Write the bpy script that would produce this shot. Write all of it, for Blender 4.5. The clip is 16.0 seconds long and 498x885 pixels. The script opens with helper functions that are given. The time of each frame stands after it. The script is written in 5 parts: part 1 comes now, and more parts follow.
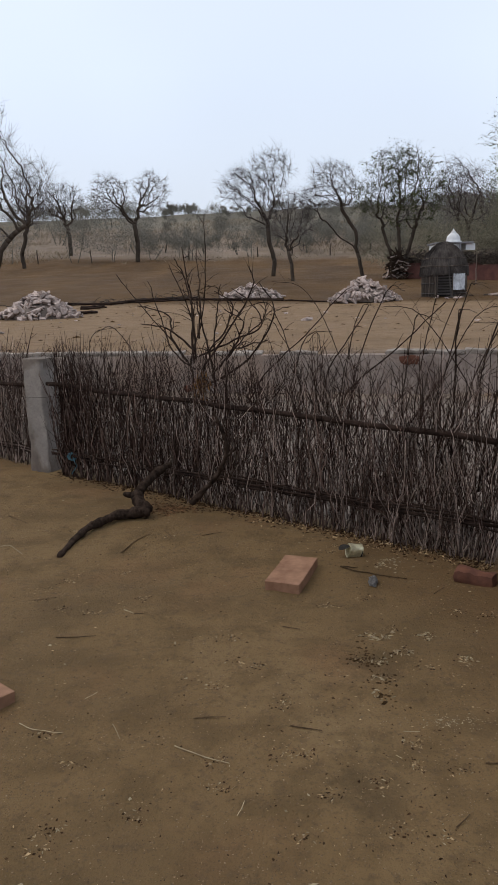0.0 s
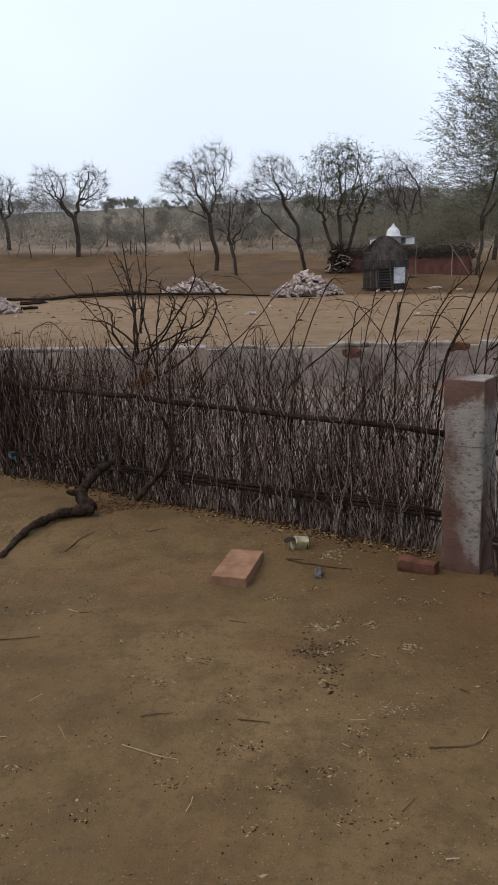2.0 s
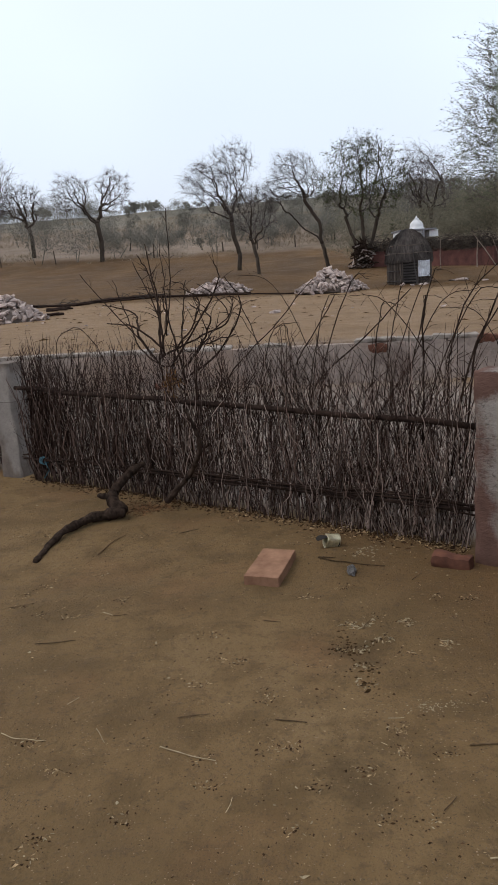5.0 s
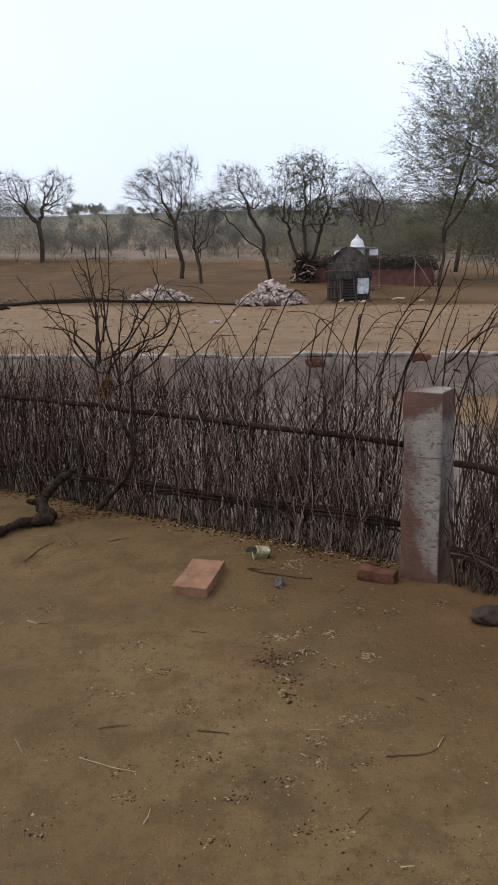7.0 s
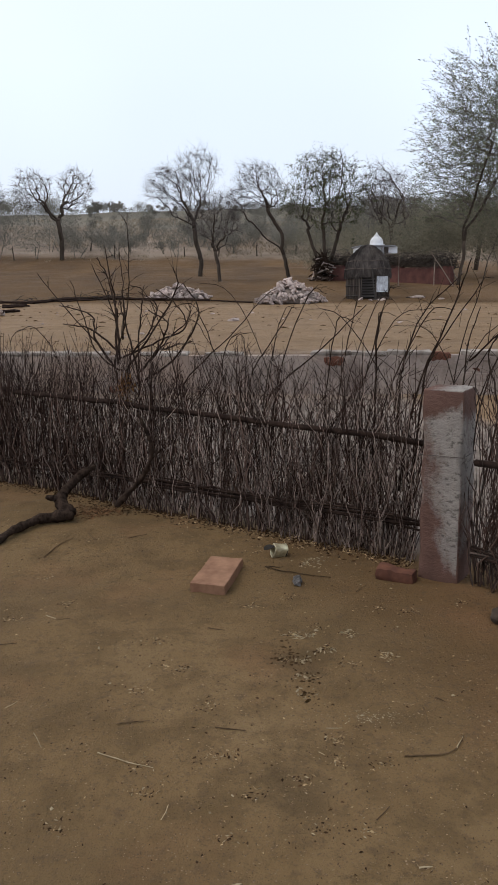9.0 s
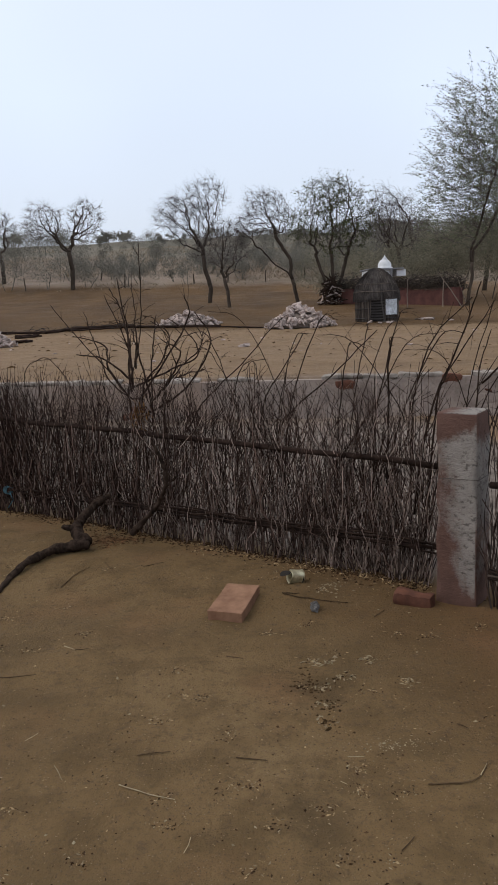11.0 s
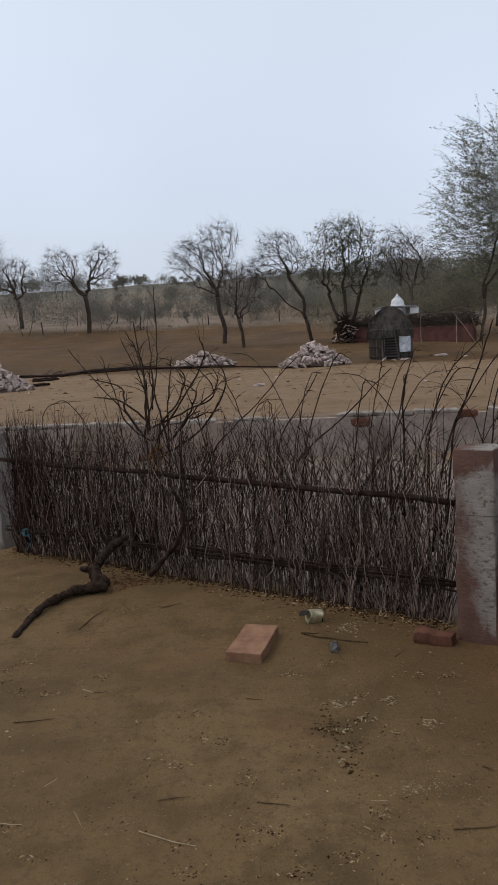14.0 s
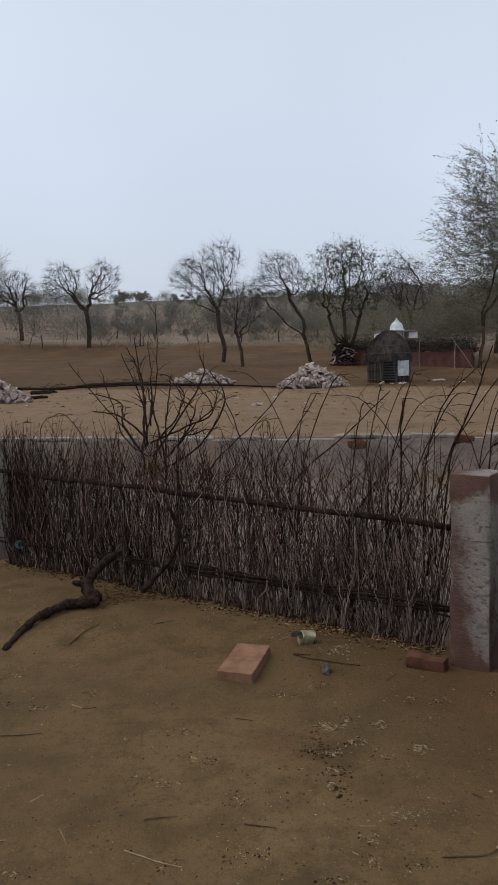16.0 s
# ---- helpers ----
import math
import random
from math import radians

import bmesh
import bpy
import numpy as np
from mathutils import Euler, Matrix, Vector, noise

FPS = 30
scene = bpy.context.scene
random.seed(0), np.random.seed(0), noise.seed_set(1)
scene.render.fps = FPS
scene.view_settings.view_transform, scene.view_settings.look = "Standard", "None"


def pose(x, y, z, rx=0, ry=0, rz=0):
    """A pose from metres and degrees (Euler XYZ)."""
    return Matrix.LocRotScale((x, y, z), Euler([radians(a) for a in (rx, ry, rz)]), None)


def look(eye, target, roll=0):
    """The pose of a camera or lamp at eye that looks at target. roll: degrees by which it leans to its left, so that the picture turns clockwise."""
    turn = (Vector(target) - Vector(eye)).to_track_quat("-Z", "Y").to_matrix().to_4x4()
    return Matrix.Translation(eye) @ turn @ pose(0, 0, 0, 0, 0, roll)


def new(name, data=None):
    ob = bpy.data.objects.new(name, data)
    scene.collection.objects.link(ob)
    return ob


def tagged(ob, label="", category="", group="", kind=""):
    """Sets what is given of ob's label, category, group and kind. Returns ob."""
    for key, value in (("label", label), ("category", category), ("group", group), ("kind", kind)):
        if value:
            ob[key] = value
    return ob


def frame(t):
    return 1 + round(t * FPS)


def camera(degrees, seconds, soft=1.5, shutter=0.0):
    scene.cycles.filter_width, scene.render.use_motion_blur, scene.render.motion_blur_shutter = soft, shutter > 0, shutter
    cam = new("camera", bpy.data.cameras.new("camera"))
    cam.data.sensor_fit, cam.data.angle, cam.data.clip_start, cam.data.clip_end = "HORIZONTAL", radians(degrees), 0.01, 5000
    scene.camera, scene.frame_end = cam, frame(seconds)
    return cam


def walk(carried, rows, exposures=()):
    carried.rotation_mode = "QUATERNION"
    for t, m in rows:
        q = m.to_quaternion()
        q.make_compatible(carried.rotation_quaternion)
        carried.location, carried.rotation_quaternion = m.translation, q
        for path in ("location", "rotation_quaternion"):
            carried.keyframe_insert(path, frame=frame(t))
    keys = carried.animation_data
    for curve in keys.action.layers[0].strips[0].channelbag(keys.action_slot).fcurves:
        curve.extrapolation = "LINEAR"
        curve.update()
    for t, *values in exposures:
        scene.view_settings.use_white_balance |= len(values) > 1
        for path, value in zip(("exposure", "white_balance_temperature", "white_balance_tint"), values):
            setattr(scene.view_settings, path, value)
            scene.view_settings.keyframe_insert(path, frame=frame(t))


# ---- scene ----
cam = camera(35.9, 16.0, soft=0.9)
PATH = [
    (0, (0.012, 0.049, 1.634), (0.0, 2.009, 1.235), -1.7),
    (0.5, (0.034, 0.084, 1.612), (0.003, 2.045, 1.219), -3.7),
    (1, (0.035, 0.09, 1.614), (0.072, 2.051, 1.224), -3.2),
    (1.5, (0.032, 0.049, 1.637), (0.165, 2.002, 1.228), -2.5),
    (2, (0.025, 0.054, 1.631), (0.152, 2.006, 1.214), -1.9),
    (2.5, (0.028, 0.052, 1.632), (0.146, 2.008, 1.233), -2.0),
    (3, (0.031, 0.06, 1.633), (0.151, 2.014, 1.224), -2.0),
    (3.2, (0.029, 0.053, 1.629), (0.146, 2.011, 1.237), -2.2),
    (5.3, (0.023, 0.072, 1.631), (0.074, 2.025, 1.201), -4.1),
    (5.5, (0.026, 0.076, 1.633), (0.122, 2.016, 1.158), -2.7),
    (6, (0.047, 0.056, 1.638), (0.257, 1.992, 1.184), -2.2),
    (6.5, (0.043, 0.043, 1.645), (0.253, 1.986, 1.221), -1.7),
    (7, (0.042, 0.04, 1.645), (0.261, 1.988, 1.246), -1.1),
    (7.5, (0.044, 0.042, 1.646), (0.301, 1.986, 1.252), -1.0),
    (8, (0.045, 0.031, 1.646), (0.285, 1.976, 1.245), -1.4),
    (8.5, (0.039, 0.042, 1.645), (0.269, 1.982, 1.217), -1.0),
    (9, (0.034, 0.044, 1.642), (0.208, 1.996, 1.239), -1.0),
    (9.2, (0.033, 0.049, 1.637), (0.196, 1.999, 1.225), -1.1),
    (11.3, (0.022, 0.03, 1.66), (0.171, 1.996, 1.324), -2.5),
    (11.5, (0.029, 0.036, 1.651), (0.184, 2.0, 1.307), -2.7),
    (12, (0.035, 0.019, 1.659), (0.197, 1.982, 1.314), -2.7),
    (12.5, (0.039, 0.038, 1.641), (0.188, 2.0, 1.283), -4.0),
    (13, (0.028, 0.029, 1.656), (0.101, 2.001, 1.333), -4.2),
    (13.5, (0.038, 0.031, 1.65), (0.118, 2.01, 1.368), -3.9),
    (14, (0.021, 0.011, 1.665), (0.13, 1.994, 1.427), -3.3),
    (14.5, (0.012, 0.002, 1.66), (0.057, 1.982, 1.386), -3.9),
    (15, (0.031, 0.031, 1.637), (0.112, 2.01, 1.362), -4.7),
    (15.5, (0.007, 0.013, 1.66), (0.13, 1.995, 1.419), -2.5),
    (16, (0.01, 0.006, 1.662), (0.132, 1.994, 1.473), -1.5),
]
EXPOSURES = [(0, -0.04), (1.5, -0.01), (2.0, 0.10), (3.2, 0.12), (5.5, 0.10), (6.0, 0.19), (7.0, 0.20), (9.2, 0.12), (11.5, -0.07), (13.0, -0.11), (14.0, -0.25), (14.5, -0.30), (16.0, -0.32)]
walk(cam, [(t, look(e, g, r)) for t, e, g, r in PATH], EXPOSURES)

# ---- sky and light: an overcast, dusty day ----
SUN_UP, SUN_ROUND = radians(58), radians(-92)
world = bpy.data.worlds.new("overcast")
scene.world = world
world.use_nodes = True
wn, wl = world.node_tree.nodes, world.node_tree.links
wn.clear()
sky = wn.new("ShaderNodeTexSky")
sky.sky_type = "NISHITA"
sky.sun_disc = False
sky.sun_elevation, sky.sun_rotation = SUN_UP, SUN_ROUND
sky.dust_density = 4.0
bg_sky = wn.new("ShaderNodeBackground")
bg_sky.inputs["Strength"].default_value = 0.05
wl.new(sky.outputs[0], bg_sky.inputs["Color"])
tc = wn.new("ShaderNodeTexCoord")
sep = wn.new("ShaderNodeSeparateXYZ")
wl.new(tc.outputs["Generated"], sep.inputs[0])
ramp = wn.new("ShaderNodeValToRGB")
ramp.color_ramp.elements[0].position, ramp.color_ramp.elements[0].color = 0.0, (0.60, 0.645, 0.76, 1)
ramp.color_ramp.elements[1].position, ramp.color_ramp.elements[1].color = 0.75, (0.74, 0.78, 0.82, 1)
e = ramp.color_ramp.elements.new(0.25)
e.color = (0.70, 0.77, 0.885, 1)
cloud = wn.new("ShaderNodeTexNoise")
cloud.inputs["Scale"].default_value, cloud.inputs["Detail"].default_value = 2.2, 2
cmap = wn.new("ShaderNodeMapRange")
cmap.inputs["To Min"].default_value, cmap.inputs["To Max"].default_value = 0.88, 1.12
wl.new(tc.outputs["Generated"], cloud.inputs["Vector"])
wl.new(cloud.outputs[0], cmap.inputs["Value"])
wl.new(sep.outputs["Z"], ramp.inputs[0])
bg_cloud = wn.new("ShaderNodeBackground")
wl.new(ramp.outputs[0], bg_cloud.inputs["Color"])
wl.new(cmap.outputs[0], bg_cloud.inputs["Strength"])
addsh = wn.new("ShaderNodeAddShader")
wout = wn.new("ShaderNodeOutputWorld")
wl.new(bg_sky.outputs[0], addsh.inputs[0])
wl.new(bg_cloud.outputs[0], addsh.inputs[1])
wl.new(addsh.outputs[0], wout.inputs["Surface"])
sun = new("sun", bpy.data.lights.new("sun", "SUN"))
sun.data.energy, sun.data.angle, sun.data.color = 0.55, radians(35), (1.0, 0.88, 0.70)
sun.matrix_world = look((0, 0, 30), (-30 * math.sin(SUN_ROUND) / math.tan(SUN_UP), -30 * math.cos(SUN_ROUND) / math.tan(SUN_UP), 0))

# ---- materials ----


class Mat:
    """A principled material with short ways to add noise, ramps and bump."""

    def __init__(self, name, rough=0.9, spec=0.3):
        self.m = bpy.data.materials.new(name)
        self.m.use_nodes = True
        self.t = self.m.node_tree
        self.p = self.t.nodes["Principled BSDF"]
        self.p.inputs["Roughness"].default_value = rough
        self.p.inputs["Specular IOR Level"].default_value = spec
        self.geo = self.t.nodes.new("ShaderNodeNewGeometry")
        self.co = self.t.nodes.new("ShaderNodeTexCoord")
        self.info = self.t.nodes.new("ShaderNodeObjectInfo")

    def link(self, a, b):
        self.t.links.new(a, b)

    def noise(self, scale, detail=4, rough=0.55, where="world", stretch=None):
        n = self.t.nodes.new("ShaderNodeTexNoise")
        n.inputs["Scale"].default_value, n.inputs["Detail"].default_value, n.inputs["Roughness"].default_value = scale, detail, rough
        src = self.geo.outputs["Position"] if where == "world" else self.co.outputs["Object"]
        if stretch:
            mp = self.t.nodes.new("ShaderNodeMapping")
            mp.inputs["Scale"].default_value = stretch
            self.link(src, mp.inputs["Vector"])
            src = mp.outputs[0]
        self.link(src, n.inputs["Vector"])
        return n.outputs[0]

    def ramp(self, value, *stops):
        r = self.t.nodes.new("ShaderNodeValToRGB")
        els = r.color_ramp.elements
        while len(els) < len(stops):
            els.new(0.5)
        for el, (pos, col) in zip(els, stops):
            el.position = pos
            el.color = (*col, 1) if isinstance(col, tuple) else (col, col, col, 1)
        self.link(value, r.inputs[0])
        return r.outputs[0]

    def mix(self, fac, a, b, kind="MIX"):
        n = self.t.nodes.new("ShaderNodeMix")
        n.data_type, n.blend_type = "RGBA", kind
        for v, k in ((fac, 0), (a, 6), (b, 7)):
            if isinstance(v, (int, float)):
                n.inputs[k].default_value = v if k == 0 else (v, v, v, 1)
            elif isinstance(v, tuple):
                n.inputs[k].default_value = (*v, 1)
            else:
                self.link(v, n.inputs[k])
        return n.outputs[2]

    def math(self, op, a, b=0.0):
        n = self.t.nodes.new("ShaderNodeMath")
        n.operation = op
        for v, k in ((a, 0), (b, 1)):
            if isinstance(v, (int, float)):
                n.inputs[k].default_value = v
            else:
                self.link(v, n.inputs[k])
        return n.outputs[0]

    def bump(self, height, strength=0.5, distance=0.01):
        n = self.t.nodes.new("ShaderNodeBump")
        n.inputs["Strength"].default_value, n.inputs["Distance"].default_value = strength, distance
        self.link(height, n.inputs["Height"])
        self.link(n.outputs[0], self.p.inputs["Normal"])

    def color(self, c):
        if isinstance(c, tuple):
            self.p.inputs["Base Color"].default_value = (*c, 1)
        else:
            self.link(c, self.p.inputs["Base Color"])
        return self.m


def simple(name, dark, light, scale=8, rough=0.9, stretch=None, where="object", bump=0.4, dist=0.01, vary=0.35, spec=0.25, thin=0.0):
    """Two tones by noise, varied from piece to piece, with a bump of the same grain."""
    k = Mat(name, rough, spec)
    n = k.noise(scale, 5, 0.6, where, stretch)
    c = k.ramp(n, (0.3, dark), (0.7, light))
    tone = k.math("ADD", k.math("MULTIPLY", k.info.outputs["Random"], vary), 1 - vary / 2)
    isl = k.math("ADD", k.math("MULTIPLY", k.geo.outputs["Random Per Island"], vary), 1 - vary / 2)
    comb = k.math("MULTIPLY", tone, isl)
    k.bump(n, bump, dist)
    c = k.mix(1.0, c, comb, "MULTIPLY")
    if thin:
        tr, mx = k.t.nodes.new("ShaderNodeBsdfTranslucent"), k.t.nodes.new("ShaderNodeMixShader")
        k.link(c, tr.inputs["Color"])
        mx.inputs[0].default_value = thin
        k.link(k.p.outputs[0], mx.inputs[1])
        k.link(tr.outputs[0], mx.inputs[2])
        k.link(mx.outputs[0], k.t.nodes["Material Output"].inputs["Surface"])
    return k.color(c)


def ground_material():
    k = Mat("earth", 0.85, 0.14)
    sx = k.t.nodes.new("ShaderNodeSeparateXYZ")
    k.link(k.geo.outputs["Position"], sx.inputs[0])
    wob = k.noise(0.35, 4)
    wob_m = k.math("MULTIPLY", k.math("SUBTRACT", wob, 0.5), 6.0)
    # distance past the low wall
    past = k.math("ADD", k.math("SUBTRACT", sx.outputs["Y"], 10.96), k.math("MULTIPLY", sx.outputs["X"], 0.24))
    broad, mid, fine, grit = k.noise(0.55, 4), k.noise(3.5, 6, 0.62), k.noise(28, 5, 0.7), k.noise(160, 3, 0.7)
    yard = k.ramp(broad, (0.34, (0.143, 0.092, 0.043)), (0.50, (0.190, 0.122, 0.057)), (0.66, (0.235, 0.158, 0.080)))
    yard = k.mix(k.ramp(mid, (0.45, 0.0), (0.61, 0.7)), yard, (0.121, 0.078, 0.035))
    # browner and darker towards the right and far side, with a wavering edge
    dark_right = k.math("ADD", sx.outputs["X"], k.math("ADD", k.math("MULTIPLY", sx.outputs["Y"], 0.35), k.math("MULTIPLY", k.math("SUBTRACT", k.noise(1.1, 4), 0.5), 1.6)))
    yard = k.mix(k.ramp(k.math("MULTIPLY", dark_right, 0.2), (0.36, 0.0), (0.52, 0.75)), yard, (0.129, 0.076, 0.033))
    red = k.ramp(k.noise(0.9, 3), (0.53, 0.0), (0.68, 0.55))
    yard = k.mix(red, yard, (0.224, 0.123, 0.061))
    yard = k.mix(k.ramp(k.noise(11, 5, 0.7), (0.56, 0.0), (0.70, 0.65)), yard, (0.107, 0.071, 0.041))
    yard = k.mix(k.ramp(fine, (0.55, 0.0), (0.72, 0.6)), yard, (0.094, 0.063, 0.035))
    yard = k.mix(k.ramp(grit, (0.66, 0.0), (0.76, 0.4)), yard, (0.363, 0.293, 0.212))
    yard = k.mix(k.ramp(k.noise(95, 3, 0.65), (0.33, 0.45), (0.40, 0.0)), yard, (0.067, 0.046, 0.033))
    # dug-over damp spots
    for px, py, pr in ((0.52, 3.14, 0.17), (0.36, 2.26, 0.16)):
        dx, dy = k.math("SUBTRACT", sx.outputs["X"], px), k.math("SUBTRACT", sx.outputs["Y"], py)
        far = k.math("SQRT", k.math("ADD", k.math("MULTIPLY", dx, dx), k.math("MULTIPLY", k.math("MULTIPLY", dy, dy), 0.6)))
        far = k.math("ADD", far, k.math("MULTIPLY", k.math("SUBTRACT", k.noise(9, 4, 0.65), 0.5), 0.35))
        yard = k.mix(k.ramp(far, (pr * 0.3, 0.55), (pr, 0.0)), yard, (0.070, 0.048, 0.024))
    sand = k.ramp(mid, (0.3, (0.19, 0.122, 0.069)), (0.7, (0.26, 0.177, 0.107)))
    sand = k.mix(k.ramp(k.noise(1.3, 4), (0.50, 0.0), (0.70, 0.6)), sand, (0.145, 0.092, 0.053))
    sand = k.mix(k.ramp(k.noise(9, 5, 0.7), (0.62, 0.0), (0.72, 0.5)), sand, (0.10, 0.065, 0.038))
    flat = k.noise(0.25, 5, 0.6, "world", (1.0, 0.35, 1.0))
    field = k.ramp(flat, (0.32, (0.064, 0.035, 0.014)), (0.68, (0.124, 0.071, 0.030)))
    field = k.mix(k.ramp(k.noise(1.6, 5, 0.7), (0.55, 0.0), (0.75, 0.4)), field, (0.050, 0.032, 0.015))
    straw = k.ramp(k.noise(0.12, 5, 0.65), (0.35, (0.130, 0.098, 0.073)), (0.62, (0.235, 0.180, 0.136)))
    hill = k.ramp(k.noise(0.05, 4), (0.4, (0.116, 0.102, 0.078)), (0.65, (0.168, 0.147, 0.113)))

    def step(v, at, width):
        n = k.t.nodes.new("ShaderNodeMapRange")
        n.interpolation_type = "SMOOTHSTEP"
        n.inputs["From Min"].default_value, n.inputs["From Max"].default_value = at - width, at + width
        k.link(v, n.inputs["Value"])
        return n.outputs[0]

    behind = k.math("ADD", k.math("MULTIPLY", sx.outputs["X"], 0.637), k.math("MULTIPLY", sx.outputs["Y"], 0.771))
    ash = k.ramp(mid, (0.35, (0.13, 0.104, 0.087)), (0.65, (0.26, 0.215, 0.182)))
    c = k.mix(step(k.math("ADD", behind, k.math("MULTIPLY", wob_m, 0.03)), 4.40, 0.2), yard, ash)
    open_side = k.math("SUBTRACT", k.math("MULTIPLY", step(k.math("ADD", sx.outputs["X"], k.math("MULTIPLY", wob_m, 0.1)), 3.4, 0.6), 3.2), 1.2)
    c = k.mix(step(k.math("ADD", k.math("ADD", past, open_side), k.math("MULTIPLY", wob_m, 0.12)), -1.2, 0.9), c, sand)
    # the sand ends along the line of poles
    c = k.mix(step(k.math("ADD", k.math("ADD", past, k.math("MULTIPLY", sx.outputs["X"], 0.12)), k.math("MULTIPLY", wob_m, 0.25)), 17.6, 0.8), c, field)
    # lit orange strip of field on the right, painted as a lighter brown
    c = k.mix(k.math("MULTIPLY", k.math("MULTIPLY", step(k.math("ADD", sx.outputs["X"], wob_m), 11.0, 2.0), step(past, 17, 3.0)), 0.6), c, (0.17, 0.108, 0.060))
    c = k.mix(step(k.math("ADD", past, wob_m), 66, 2.5), c, straw)
    c = k.mix(step(k.math("ADD", past, k.math("MULTIPLY", wob_m, 3)), 105, 12), c, hill)
    h = k.math("ADD", k.math("MULTIPLY", fine, 0.6), k.math("ADD", k.math("MULTIPLY", grit, 0.25), mid))
    k.bump(h, 0.9, 0.045)
    k.link(k.ramp(broad, (0.35, 0.75), (0.65, 0.95)), k.p.inputs["Roughness"])
    return k.color(c)


def post_material(name, plaster, under, amount, pitted=0.85):
    """Weathered plaster worn off in patches over the block below; the +x side darkened as shade."""
    k = Mat(name, 0.85, 0.2)
    big, fine = k.noise(5.0, 5, 0.6, "object", (1.2, 1.2, 0.8)), k.noise(60, 5, 0.7, "object")
    pits = k.noise(24, 5, 0.72, "object", (1, 1, 1.7))
    pl = k.mix(k.ramp(k.noise(7, 4, 0.6, "object"), (0.36, 0.55), (0.62, 0.0)), plaster, tuple(v * f for v, f in zip(plaster, (0.60, 0.60, 0.62))))
    pl = k.mix(k.ramp(fine, (0.45, 0.0), (0.75, 0.5)), pl, tuple(v * 0.55 for v in plaster))
    pl = k.mix(k.ramp(pits, (0.38, pitted), (0.47, 0.0)), pl, tuple(v * 0.30 for v in plaster))
    un = k.ramp(k.noise(9, 5, 0.65, "object"), (0.3, tuple(v * 0.6 for v in under)), (0.7, under))
    un = k.mix(k.ramp(fine, (0.5, 0.0), (0.72, 0.5)), un, tuple(v * 0.55 for v in under))
    sp = k.t.nodes.new("ShaderNodeSeparateXYZ")
    k.link(k.co.outputs["Object"], sp.inputs[0])
    X, Z = sp.outputs["X"], sp.outputs["Z"]
    wear_shade = k.math("ADD", k.math("MULTIPLY", X, 1.7), k.math("MULTIPLY", k.math("SUBTRACT", Z, 0.5), 0.20))
    # shade of the +x side put into the colour: less plaster on that face
    wear_shade = k.math("SUBTRACT", wear_shade, k.math("MULTIPLY", k.math("GREATER_THAN", X, 0.1065), 0.24))
    wear_shade = k.math("SUBTRACT", wear_shade, k.math("MULTIPLY", k.math("MAXIMUM", k.math("SUBTRACT", Z, 0.89), 0.0), 3.2))
    wear_shade = k.math("ADD", wear_shade, k.math("MULTIPLY", k.math("GREATER_THAN", Z, 1.066), 0.45))
    wear_shade = k.math("SUBTRACT", wear_shade, k.math("MULTIPLY", k.math("MAXIMUM", k.math("SUBTRACT", 0.20, Z), 0.0), 1.6))
    fac = k.math("ADD", k.math("ADD", k.math("MULTIPLY", big, 0.7), wear_shade), k.math("MULTIPLY", k.math("SUBTRACT", fine, 0.5), 0.25))
    m = k.ramp(fac, (amount - 0.08, 0.0), (amount + 0.10, 0.92))
    k.bump(k.math("ADD", k.math("MULTIPLY", m, 0.7), k.math("ADD", k.math("MULTIPLY", fine, 0.6), pits)), 0.75, 0.009)
    return k.color(k.mix(m, un, pl))


def wall_material():
    k = Mat("old_masonry", 0.92, 0.15)
    vor = k.t.nodes.new("ShaderNodeTexVoronoi")
    vor.feature = "DISTANCE_TO_EDGE"
    vor.inputs["Scale"].default_value = 3.2
    mp = k.t.nodes.new("ShaderNodeMapping")
    mp.inputs["Scale"].default_value = (0.8, 0.8, 1.6)
    k.link(k.geo.outputs["Position"], mp.inputs["Vector"])
    k.link(mp.outputs[0], vor.inputs["Vector"])
    grain, stain = k.noise(16, 6, 0.65), k.noise(1.8, 5, 0.6)
    c = k.ramp(stain, (0.3, (0.160, 0.124, 0.107)), (0.52, (0.290, 0.236, 0.204)), (0.72, (0.405, 0.332, 0.282)))
    c = k.mix(k.ramp(grain, (0.5, 0.0), (0.75, 0.5)), c, (0.09, 0.075, 0.068))
    c = k.mix(k.ramp(k.noise(0.9, 4), (0.52, 0.0), (0.64, 0.6)), c, (0.26, 0.18, 0.135))
    c = k.mix(k.ramp(vor.outputs[0], (0.0, 0.15), (0.02, 0.0)), c, (0.11, 0.09, 0.078))
    k.bump(k.math("ADD", k.math("MULTIPLY", k.ramp(vor.outputs[0], (0.0, 0.0), (0.08, 1.0)), 0.25), grain), 0.7, 0.03)
    return k.color(c)


M_EARTH = ground_material()
M_WALL = wall_material()
M_BLOCKER = simple("blocker_plaster", (0.20, 0.145, 0.095), (0.32, 0.245, 0.17), 3, 0.95, where="world", bump=0.5, dist=0.02)
M_COPE = simple("coping_mortar", (0.15, 0.125, 0.105), (0.37, 0.325, 0.285), 9, where="world", bump=0.6, dist=0.02)
M_STICK = simple("dry_stick", (0.018, 0.010, 0.008), (0.155, 0.102, 0.082), 14, 0.85, (1, 1, 0.25), vary=0.9, spec=0.1)
M_PALESTICK = simple("bleached_stick", (0.030, 0.019, 0.015), (0.275, 0.211, 0.181), 16, 0.85, (1, 1, 0.3), vary=1.3, spec=0.1)
M_TWIG = simple("dark_twig", (0.013, 0.008, 0.007), (0.080, 0.048, 0.038), 10, 0.95, vary=0.7, spec=0.04)
